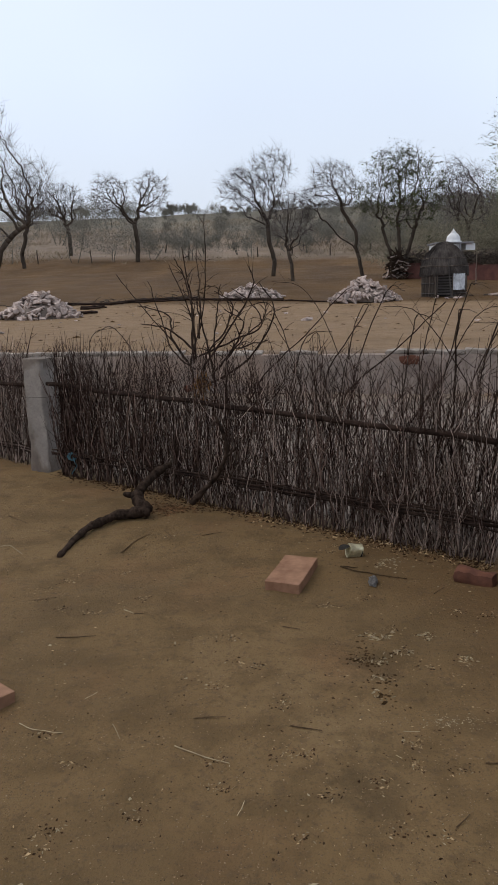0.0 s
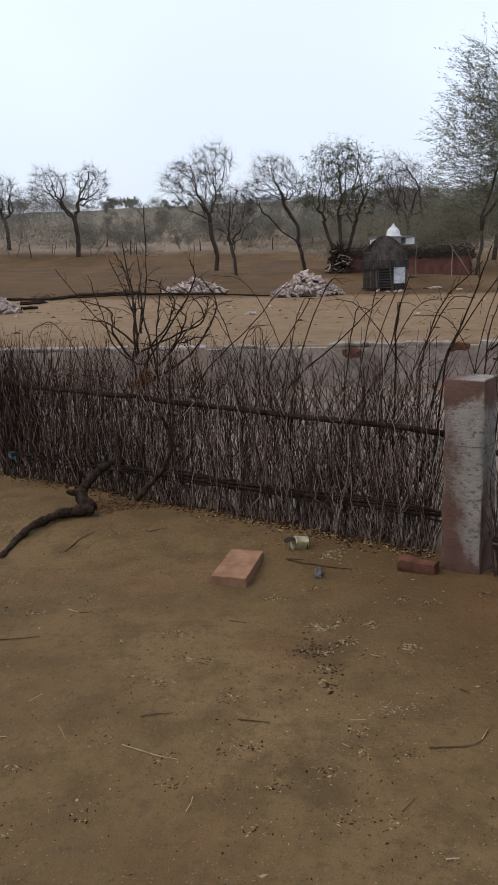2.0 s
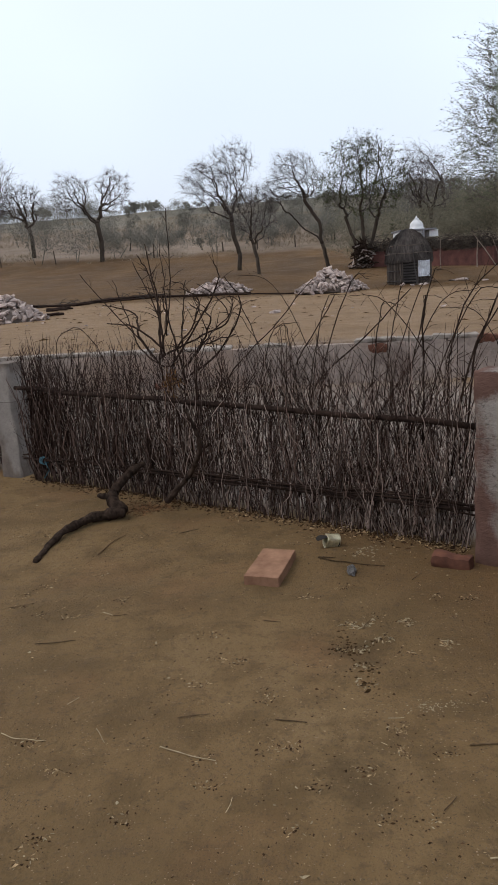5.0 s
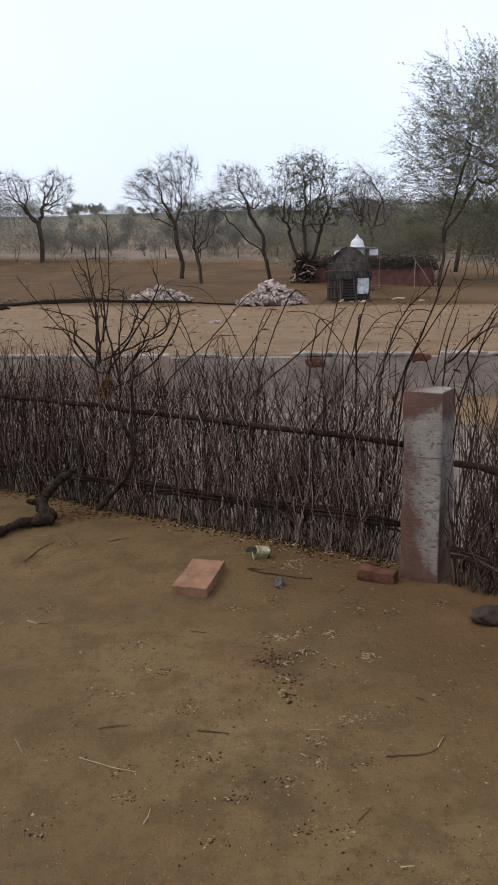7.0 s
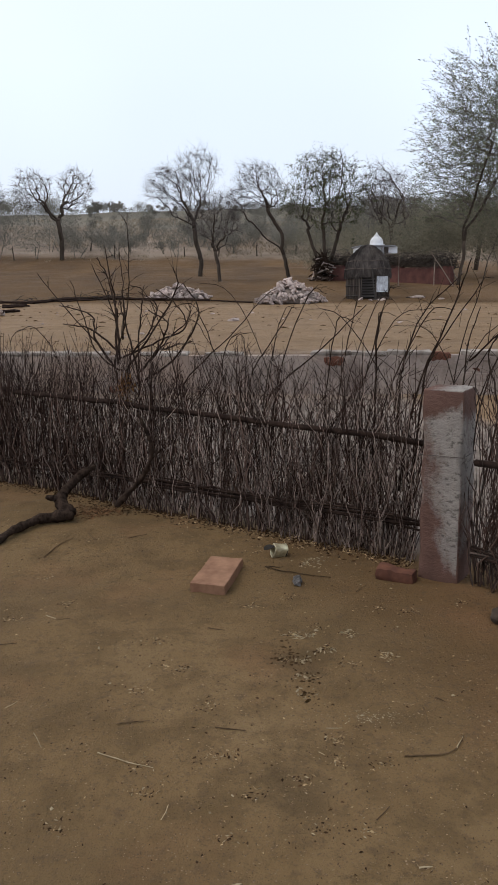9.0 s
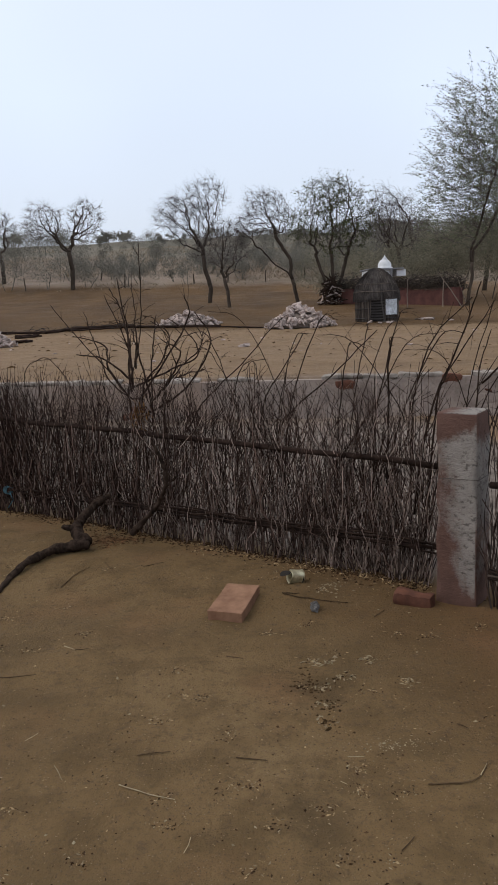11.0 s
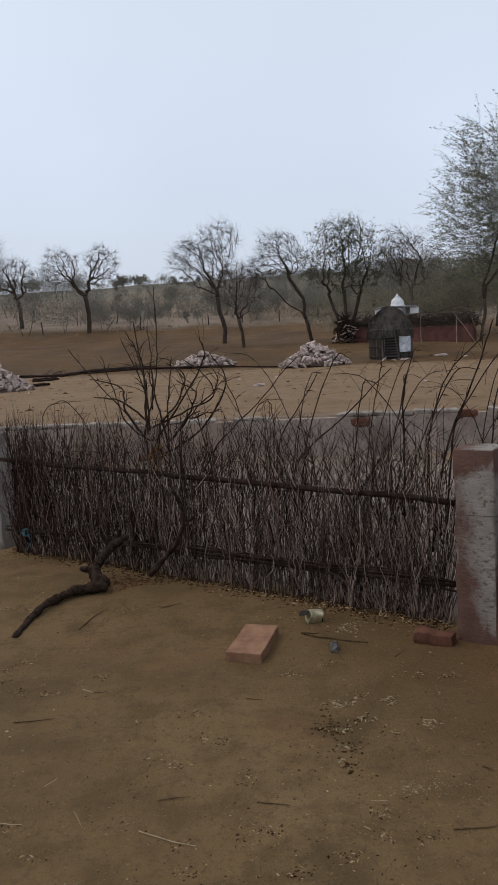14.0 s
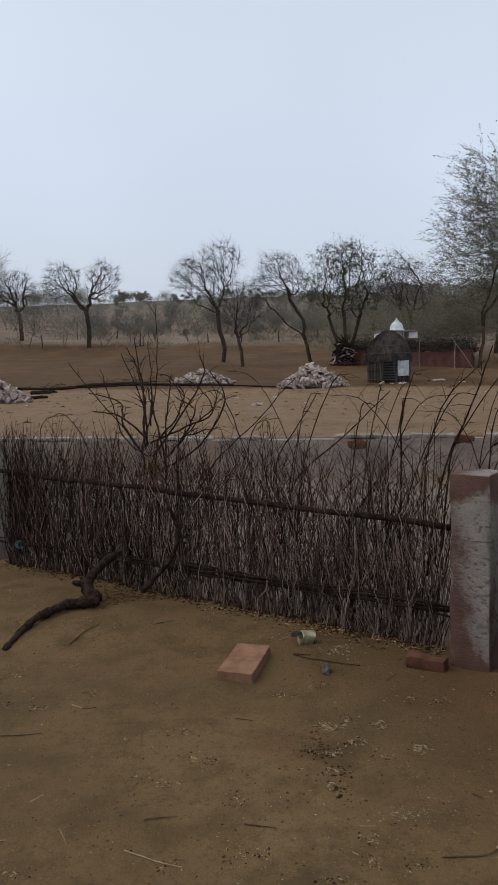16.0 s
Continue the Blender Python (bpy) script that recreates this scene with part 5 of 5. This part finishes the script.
def colonize(trunk, crowns, count, seed, step, kill=None, reach=6.0, lift=0.12, lean=(0, 0)):
    """Branches that grow from the trunk towards points strewn through the crown. Returns places, parents."""
    r = np.random.RandomState(seed)
    pts = []
    for (cx, cy, cz), (rx, ry, rz), share in crowns:
        n = int(count * share)
        v = r.normal(size=(n, 3))
        v /= np.linalg.norm(v, axis=1)[:, None]
        v *= (r.uniform(0.12, 1, (n, 1)) ** 0.42)
        pts.append(v * [rx, ry, rz] + [cx, cy, cz])
    att = np.concatenate(pts)
    kill = kill or step * 1.6
    nodes, parent = [], []
    for line, root in trunk:
        prev = root
        for a, b in zip(line, line[1:]):
            a, b = np.array(a, float), np.array(b, float)
            n = max(1, int(round(np.linalg.norm(b - a) / step)))
            for i in range(n + 1 if prev == -1 and not nodes else n):
                f = (i if (prev == -1 and not nodes) or i == 0 and prev == -1 else i + 1) / n
                f = min(1.0, f)
                parent.append(prev)
                nodes.append(a + (b - a) * f + (r.normal(size=3) * step * 0.06 if 0 < f else 0))
                prev = len(nodes) - 1
    N = [np.array(p) for p in nodes]
    for _ in range(90):
        if not len(att):
            break
        A = np.array(N)
        d2 = (att ** 2).sum(1)[:, None] + (A ** 2).sum(1)[None, :] - 2 * att @ A.T
        near, dist = d2.argmin(1), np.sqrt(np.maximum(d2.min(1), 0))
        alive = dist > kill
        att, near, dist = att[alive], near[alive], dist[alive]
        use = dist < reach
        if not use.any():
            break
        grown = {}
        for k, p in zip(near[use], att[use]):
            v = p - N[k]
            grown.setdefault(int(k), []).append(v / np.linalg.norm(v))
        before = len(N)
        for k, vs in grown.items():
            g = np.mean(vs, 0) + r.normal(size=3) * 0.36 + [lean[0], lean[1], lift]
            g /= np.linalg.norm(g) + 1e-9
            q = N[k] + g * step
            N.append(q)
            parent.append(k)
        if len(N) == before or len(N) > 6500:
            break
    return np.array(N), parent


def dead_shoot(x, y, z0, z1):
    V, F = [], []
    tube(V, F, [Vector((x - 0.35, y, z0 - 2.2)), Vector((x + 0.0, y, z0 - 1.1)), Vector((x + 0.06, y, z0)), Vector((x - 0.02, y, (z0 + z1) / 2)), Vector((x - 0.08, y, z1))], [0.035, 0.032, 0.028, 0.022, 0.010], 5)
    return mesh("dead_shoot", V, F, M_TWIGFAR)


def tree(name, label, x, y, trunk, crowns, count, seed, step=0.3, tip=0.010, r_top=None, twigs=4, twig_len=0.5, leaves=0, leaf=None, leaf_size=0.05, lift=0.12, droop=0.0, lean=(0, 0), power=2.2, mat_twig=None, reach=6.0, sprays=0, group="bare trees"):
    t = thing(name, label, "tree", Matrix.Translation(on_ground(x, y) - Vector((0, 0, 0.05))), group)
    N, parent = colonize(trunk, crowns, count, seed, step, reach=reach, lift=lift, lean=lean)
    kids = [[] for _ in N]
    for i, p in enumerate(parent):
        if p >= 0:
            kids[p].append(i)
    rad = [0.0] * len(N)
    for i in range(len(N) - 1, -1, -1):
        rad[i] = (sum(rad[k] ** power for k in kids[i])) ** (1 / power) if kids[i] else tip
        rad[i] = max(rad[i], tip)
    if r_top:
        s = r_top / rad[0]
        rad = [tip + (q - tip) * s if q > tip else q for q in rad]
    rng = random.Random(seed)
    P = [Vector(p) for p in N]
    Vt, Ft, Vb, Fb = [], [], [], []
    tips = []
    for i, k in enumerate(kids):
        if parent[i] == -1 or len(k) != 1:
            starts = k
        else:
            continue
        for c in starts:
            line, rr = [P[i], P[c]], [min(rad[i], rad[c] * 1.25), rad[c]]
            e = c
            while len(kids[e]) == 1:
                e = kids[e][0]
                line.append(P[e])
                rr.append(rad[e])
            if not kids[e]:
                rr[-1] *= 0.5
            big = max(rr) > max(0.045, tip * 3.2)
            tube(Vt if big else Vb, Ft if big else Fb, line, rr, 7 if big else 3)
    ends = [i for i in range(len(P)) if rad[i] < tip * 2.6]
    leaf_at, ends_at = [], []
    for i in ends:
        n = twigs if not kids[i] else max(1, twigs // 3)
        base_d = (P[i] - P[parent[i]]).normalized() if parent[i] >= 0 else Vector((0, 0, 1))
        for _ in range(n):
            d = (base_d * 0.9 + Vector((rng.gauss(0, 0.46), rng.gauss(0, 0.46), rng.gauss(0.16, 0.40)))).normalized()
            step_l, line = twig_len * rng.uniform(0.3, 1.9) / 3, [P[i]]
            for _s in range(3):
                d = (d + Vector((lean[0] * 1.2 + rng.gauss(0, 0.24), lean[1] + rng.gauss(0, 0.24), rng.gauss(-droop - 0.05, 0.2)))).normalized()
                line.append(line[-1] + d * step_l)
            tube(Vb, Fb, line, [tip * 0.62, tip * 0.5, tip * 0.34, tip * 0.14], 3)
            leaf_at += [line[1], line[2], line[2].lerp(line[3], 0.5), line[3]]
            ends_at.append((line[1], line[3]))
    part("trunk", mesh("trunk", Vt, Ft, M_TREEBARK, True), t, "dark rough trunk and limbs")
    tagged(part("crown", mesh("crown", Vb, Fb, mat_twig or M_TWIGFAR), t, "fine tangled twigs"), kind="stuff")
    if leaves and leaf_at:
        Vl, Fl = [], []
        # feathery sprays: leaflets in two ranks along the outer twigs
        for q0, q1 in rng.sample(ends_at, min(sprays, len(ends_at))):
            run = q1 - q0
            for n in range(rng.randint(6, 11)):
                c = q0.lerp(q1, rng.uniform(0.1, 1.1)) + Vector((rng.gauss(0, 0.03), rng.gauss(0, 0.03), rng.gauss(-0.015, 0.03)))
                u = (run.normalized() + Vector((rng.gauss(0, 0.45), rng.gauss(0, 0.45), rng.gauss(-0.15, 0.4)))).normalized() * leaf_size * rng.uniform(0.9, 1.9)
                v = u.cross(Vector((rng.gauss(0, 1), rng.gauss(0, 1), rng.gauss(0, 1)))).normalized() * u.length * 0.32
                n0 = len(Vl)
                Vl += [c - u, c + v + Vector((0, 0, 0.006)), c + u, c - v]
                Fl.append((n0, n0 + 1, n0 + 2, n0 + 3))
        for _ in range(leaves):
            p = rng.choice(leaf_at)
            c = p + Vector((rng.gauss(0, 0.1), rng.gauss(0, 0.1), rng.gauss(0, 0.08)))
            u = Vector((rng.gauss(0, 1), rng.gauss(0, 1), rng.gauss(-0.2, 0.6))).normalized() * leaf_size * rng.uniform(0.6, 1.3)
            v = u.cross(Vector((rng.gauss(0, 1), rng.gauss(0, 1), rng.gauss(0, 1)))).normalized() * u.length * 0.3
            n0 = len(Vl)
            Vl += [c - u, c + v + Vector((0, 0, 0.006)), c + u, c - v]
            Fl.append((n0, n0 + 1, n0 + 2, n0 + 3))
        part("foliage", mesh("foliage", Vl, Fl, leaf), t, "sparse small leaves")
    return t


# a trunk is a list of (line, root node); x to the right, z up, in metres from the foot
tree("bare_tree", "bare spreading tree on brown field", -10.72, 76.5, [([(0, 0, -0.2), (0.1, 0, 2.0), (-0.1, 0, 3.6)], -1)],
     [((-2.2, 0, 6.4), (1.9, 1.6, 1.9), 0.5), ((1.7, 0, 6.5), (1.7, 1.5, 1.9), 0.5)], 800, 3, 0.3, 0.0135, 0.24, 15, 0.58, reach=5, lean=(-0.06, 0))
tree("bare_tree", "slender bare tree with feathery windblown crown", 1.63, 52.5, [([(0, 0, -0.2), (0.12, 0, 1.0), (-0.25, 0, 2.4), (-0.3, 0, 3.6)], -1)],
     [((-1.1, 0, 5.7), (2.2, 1.7, 1.7), 0.62), ((0.25, 0, 6.75), (1.35, 1.1, 1.35), 0.30), ((-0.6, 0, 4.0), (1.0, 0.8, 1.0), 0.1)], 950, 4, 0.25, 0.009, 0.16, 15, 0.62, lean=(-0.18, 0), droop=0.08)
tree("bare_tree", "small forked bare tree on brown field", 2.47, 43.8, [([(0, 0, -0.2), (-0.05, 0, 0.9), (-0.28, 0, 1.9)], -1)],
     [((-0.2, 0, 3.5), (1.25, 1.0, 1.5), 0.8), ((0.6, 0, 2.9), (0.6, 0.6, 1.0), 0.2)], 560, 5, 0.2, 0.0085, 0.11, 13, 0.5, lean=(-0.12, 0))
tree("bare_tree", "twisted bare tree with a crooked trunk", 6.75, 46.3, [([(0, 0, -0.2), (-0.25, 0, 1.1), (-0.45, 0, 1.8), (-0.4, 0, 2.6), (-0.95, 0, 3.4), (-1.25, 0, 3.9), (-1.3, 0, 4.4)], -1), ([(-0.45, 0, 1.8), (-1.3, 0.1, 2.3), (-1.9, 0.1, 3.0), (-2.2, 0, 3.3)], 9)],
     [((-1.7, 0, 5.3), (1.4, 1.2, 1.3), 0.62), ((-2.9, 0, 4.6), (0.9, 0.9, 0.8), 0.2), ((-0.6, 0, 5.0), (0.7, 0.7, 0.9), 0.18)], 800, 6, 0.2, 0.0085, 0.125, 14, 0.52, lean=(-0.18, 0), droop=0.08)
green = tree("green_tree", "dense many-stemmed tree with dark green leaves", 8.15, 43.0, [([(0, 0, -0.2), (0.1, 0, 1.5), (0.0, 0, 2.8)], -1), ([(0, 0, 0.0), (0.5, 0.2, 1.2), (0.9, 0.2, 2.7)], 0), ([(0, 0, 0.0), (-0.35, 0.1, 1.3), (-0.9, 0, 2.8)], 0), ([(0, 0, 0.2), (0.9, 0.1, 0.9), (1.6, 0, 2.0)], 0)],
     [((0.0, 0, 4.4), (2.45, 1.8, 1.7), 0.72), ((0.1, 0, 5.8), (1.6, 1.2, 1.0), 0.28)], 850, 7, 0.22, 0.009, 0.17, 7, 0.55, leaves=9500, leaf=M_LEAFDARK, leaf_size=0.05, sprays=250, group="leafy trees")
part("dead_shoot", dead_shoot(9.15, 43.0, 8.0, 8.7), green, "tall bare dry shoot", Matrix.Translation(-on_ground(8.15, 43.0) + Vector((0, 0, 0.05))))
tree("bare_tree", "grey bare tree with drooping twigs behind shrine", 15.6, 58.0, [([(0, 0, -0.2), (0.2, 0, 1.5), (-0.1, 0, 3.0)], -1), ([(0, 0, 0.2), (1.0, 0, 2.0), (1.6, 0, 3.4)], 0)],
     [((-0.4, 0, 5.6), (1.7, 1.4, 2.2), 0.8), ((1.5, 0, 4.5), (1.2, 1.0, 1.2), 0.2)], 800, 8, 0.26, 0.012, 0.18, 10, 0.8, droop=0.35)
tree("acacia_tree", "large airy acacia with tiny pale green leaves", 13.3, 36.2, [([(0, 0, -0.2), (0.15, 0, 0.7), (0.3, 0, 1.5), (0.2, 0, 2.6), (0.6, 0, 3.6)], -1), ([(0.2, 0, 2.4), (1.2, 0.3, 3.6), (1.9, 0.4, 5.0)], 8), ([(0.6, 0, 3.6), (0.8, -0.3, 4.8), (1.3, -0.4, 6.4)], 12)],
     [((2.2, 0, 5.9), (4.2, 3.0, 2.8), 0.58), ((1.9, 0, 8.5), (3.0, 2.2, 1.9), 0.34), ((-0.2, 0, 4.1), (2.0, 1.5, 1.4), 0.2), ((5.0, 0, 5.9), (3.0, 2.3, 3.4), 0.4)], 1600, 9, 0.3, 0.0082, 0.078, 8, 0.85, leaves=5000, leaf=M_LEAF, leaf_size=0.034, lift=0.05, lean=(-0.26, 0), droop=-0.06, sprays=5600, group="leafy trees")
tree("acacia_tree", "dark-limbed acacia with a limb reaching sideways", 19.8, 42.2, [([(0, 0, -0.2), (0.1, 0, 2.0), (0.0, 0, 3.6), (0.2, 0, 5.4)], -1), ([(0.1, 0, 5.0), (-1.5, 0, 6.2), (-3.4, 0, 6.9)], 11)],
     [((-1.6, 0, 7.4), (3.2, 2.4, 2.6), 0.7), ((1.0, 0, 6.6), (2.4, 2.0, 2.4), 0.3)], 900, 19, 0.34, 0.009, 0.10, 8, 0.9, leaves=8000, leaf=M_LEAF, leaf_size=0.042, sprays=4000, lift=0.02, lean=(-0.2, 0), group="leafy trees")
tree("bare_tree", "tall bare tree with dark limbs at the field edge", -10.75, 33.1, [([(0, 0, -0.2), (0.15, 0, 1.2), (0.3, 0, 2.1)], -1), ([(0.3, 0, 2.1), (1.0, 0, 2.9), (1.8, 0, 3.4)], 7)],
     [((0.0, 0, 6.0), (1.6, 1.4, 2.3), 0.65), ((1.9, 0, 4.7), (1.1, 1.0, 1.3), 0.35)], 1000, 10, 0.22, 0.0075, 0.12, 11, 0.5)
tree("bare_tree", "bare tree on the far side of the field", -21.0, 73.9, [([(0, 0, -0.2), (-0.1, 0, 1.4), (0.3, 0, 2.6)], -1)],
     [((0.6, 0, 6.2), (2.0, 1.8, 2.8), 1.0)], 600, 11, 0.3, 0.015, 0.2, 8, 0.8)
tree("bare_tree", "bare tree with wide limbs near scrub", -19.0, 84.8, [([(0, 0, -0.2), (0.0, 0, 2.0), (-0.1, 0, 2.8)], -1)],
     [((-0.8, 0, 5.6), (2.6, 2.0, 2.0), 1.0)], 560, 12, 0.34, 0.018, 0.24, 8, 0.9)
tree("bare_shrub", "small bare shrub at the field edge", -8.98, 86.0, [([(0, 0, -0.1), (0.2, 0, 0.8)], -1)],
     [((0.1, 0, 1.7), (0.9, 0.7, 0.8), 1.0)], 80, 13, 0.24, 0.022, 0.09, 2, 0.4, group="shrubs")
tree("bare_tree", "bare tree standing behind the red wall", 13.6, 49.0, [([(0, 0, -0.2), (0.2, 0, 1.2), (0.0, 0, 2.6)], -1)],
     [((0.2, 0, 4.4), (1.7, 1.4, 1.8), 1.0)], 500, 14, 0.26, 0.010, 0.14, 8, 0.7)
tree("bare_tree", "bare tree standing on open ground near scrub", 21.5, 55.0, [([(0, 0, -0.2), (0.2, 0, 1.5), (0.4, 0, 2.8)], -1)],
     [((0.2, 0, 5.4), (2.4, 2.0, 2.2), 1.0)], 600, 15, 0.28, 0.011, 0.18, 8, 0.7)

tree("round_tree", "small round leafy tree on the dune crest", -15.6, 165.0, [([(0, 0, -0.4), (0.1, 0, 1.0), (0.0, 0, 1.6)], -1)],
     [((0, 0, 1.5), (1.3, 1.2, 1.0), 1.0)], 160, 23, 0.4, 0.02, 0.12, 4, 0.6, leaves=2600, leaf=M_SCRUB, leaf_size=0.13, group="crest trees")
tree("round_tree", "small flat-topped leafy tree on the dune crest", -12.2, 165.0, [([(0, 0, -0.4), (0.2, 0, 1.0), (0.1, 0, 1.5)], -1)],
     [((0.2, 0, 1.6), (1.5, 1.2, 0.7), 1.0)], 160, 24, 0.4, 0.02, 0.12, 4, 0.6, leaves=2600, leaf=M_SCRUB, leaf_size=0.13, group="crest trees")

# ---- the scrub, grass and stakes on the slope ----


def scrub():
    rng = random.Random(55)

    def bush(V, F, VT, FT, x, y, w, h, n, stems=3, thick=0.05, broad=0.085, size=1.0):
        g = on_ground(x, y)
        lobes = [(rng.gauss(0, w * 0.32), rng.gauss(0, w * 0.3), h * rng.uniform(0.42, 0.82), rng.uniform(0.2, 0.36) * w) for _ in range(7)]
        for _ in range(n):
            lx, ly, lz, lr = rng.choice(lobes)
            v = Vector((rng.gauss(0, 1), rng.gauss(0, 1), rng.gauss(0, 0.8)))
            v = v.normalized() * lr * rng.uniform(0.45, 1.1)
            c = g + Vector((lx + v.x, ly + v.y, max(0.16 * h * rng.uniform(0.6, 1.5), lz + v.z)))
            u = Vector((rng.gauss(0, 1), rng.gauss(0, 1), rng.gauss(0, 1))).normalized() * rng.uniform(0.08, 0.24) * (0.6 + h * 0.13) * size
            s = u.cross(Vector((rng.gauss(0, 1), rng.gauss(0, 1), rng.gauss(0, 1)))).normalized() * u.length * broad
            n0 = len(V)
            V.extend((c - u - s, c - u + s, c + u))
            F.append((n0, n0 + 1, n0 + 2))
        for lx, ly, lz, lr in lobes[:stems]:
            b = g + Vector((lx * 0.2, ly * 0.2, -0.1))
            tube(VT, FT, crooked(rng, b, g + Vector((lx, ly, lz + lr * 0.6)), 4, 0.08), [thick, thick * 0.88, thick * 0.72, thick * 0.52, thick * 0.3], 4)

    for label, y0, y1, num, size, wide in (("grey-green thorn scrub at the foot of the dune", 77, 96, 118, (2.0, 3.8), 0.46), ("grey thorn scrub thinning up the dune slope", 96, 140, 120, (2.0, 4.4), 0.46), ("scattered low bushes along the dune crest", 140, 168, 120, (1.4, 3.0), 0.5)):
        V, F, VT, FT = [], [], [], []
        for _ in range(num):
            y = rng.uniform(y0, y1)
            x = rng.uniform(-wide, wide + 0.08) * y
            if noise.noise(Vector((x * 0.07, y * 0.06, 2))) < -0.3 and y < 140:
                continue
            h = rng.uniform(*size) * (1.15 if x / y > 0.2 or x / y < -0.13 else 0.8)
            bush(V, F, VT, FT, x, y, h * rng.uniform(0.9, 1.4), h, 1500, 2, 0.04, 0.13, 0.8)
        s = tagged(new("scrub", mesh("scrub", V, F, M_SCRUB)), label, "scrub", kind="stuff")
        # stems take the pale leaf colour, as if seen through haze
        tagged(new("scrub_stems", mesh("scrub_stems", VT, FT, M_SCRUB)), "crooked stems under the thorn scrub, paled as haze", "scrub", kind="stuff")
    # green-brown thicket behind the red wall
    V, F, VT, FT = [], [], [], []
    for x, y, w, h in ((12.5, 44, 3.0, 2.6), (15.5, 44, 3.4, 3.2), (18.3, 43, 3.6, 3.0), (20.5, 46, 3.6, 3.4), (16.5, 50, 4, 3.6), (13.5, 52, 3.5, 3.2), (23, 50, 4, 3.6), (8.5, 46, 2.4, 2.0), (17.5, 56, 5, 5.5), (21.5, 60, 6, 6.0), (25.5, 58, 6, 6.2), (29, 62, 6, 6.2), (19, 52, 4, 4.4), (24, 47, 4, 4.4), (14.5, 60, 5, 4.8), (10.5, 58, 4.5, 3.8), (14.6, 41.5, 3.4, 4.4), (16.8, 42.5, 3.8, 4.9), (19.2, 45, 4, 5.0), (21.5, 48, 4.4, 5.4), (15.8, 47, 4, 5.0), (13.0, 46, 3, 3.8), (18.5, 39.5, 3.6, 4.4), (23.5, 43, 4.4, 5.2), (21, 40, 4, 4.6)):
        bush(V, F, VT, FT, x, y, w, h, 4400, 1, 0.025, 0.17, 0.45)
    tagged(new("thicket", mesh("thicket", V, F, M_THICKET)), "dull green thicket behind the red wall", "thicket", kind="stuff")
    tagged(new("thicket_stems", mesh("thicket_stems", VT, FT, M_TWIGFAR)), "stems of the thicket by the wall, greyed as haze", "thicket", kind="stuff")
    # dry grass
    V, F = [], []
    for _ in range(22000):
        y = 74 + abs(rng.gauss(0, 3)) + 62 * rng.random() ** 0.9
        x = rng.uniform(-0.46, 0.5) * y
        if noise.noise(Vector((x * 0.09, y * 0.09, 7))) < -0.05:
            continue
        g = on_ground(x, y)
        for _ in range(3):
            a = rng.uniform(0, 6.28)
            w = Vector((math.cos(a), math.sin(a), 0)) * rng.uniform(0.012, 0.035)
            t = g + Vector((rng.gauss(0, 0.2), rng.gauss(0, 0.2), rng.uniform(0.15, 0.5) * min(1, (y - 73) / 9 + 0.15)))
            n0 = len(V)
            V += [g - w, g + w, t]
            F.append((n0, n0 + 1, n0 + 2))
    tagged(new("dry_grass", mesh("dry_grass", V, F, M_GRASS)), "pale dry grass tufts on the dune slope", "grass", kind="stuff")
    for x, y in ((0.97, 78.1), (8.06, 77.7), (12.17, 79.2), (-20.5, 77.0), (-15.2, 76.8), (-5.8, 77.4), (4.3, 78.0), (15.6, 79.0), (20.0, 79.4), (25.5, 79.6)):
        g = on_ground(x, y)
        V, F = [], []
        tube(V, F, crooked(rng, g + Vector((0, 0, -0.1)), g + Vector((rng.gauss(0, 0.08), 0, rng.uniform(0.9, 1.4))), 3, 0.02), [0.07, 0.065, 0.06, 0.05], 6)
        tagged(new("fence_stake", mesh("fence_stake", V, F, M_TREEBARK)), "dark wooden stake along the field edge", "stake", "field stakes")


scrub()
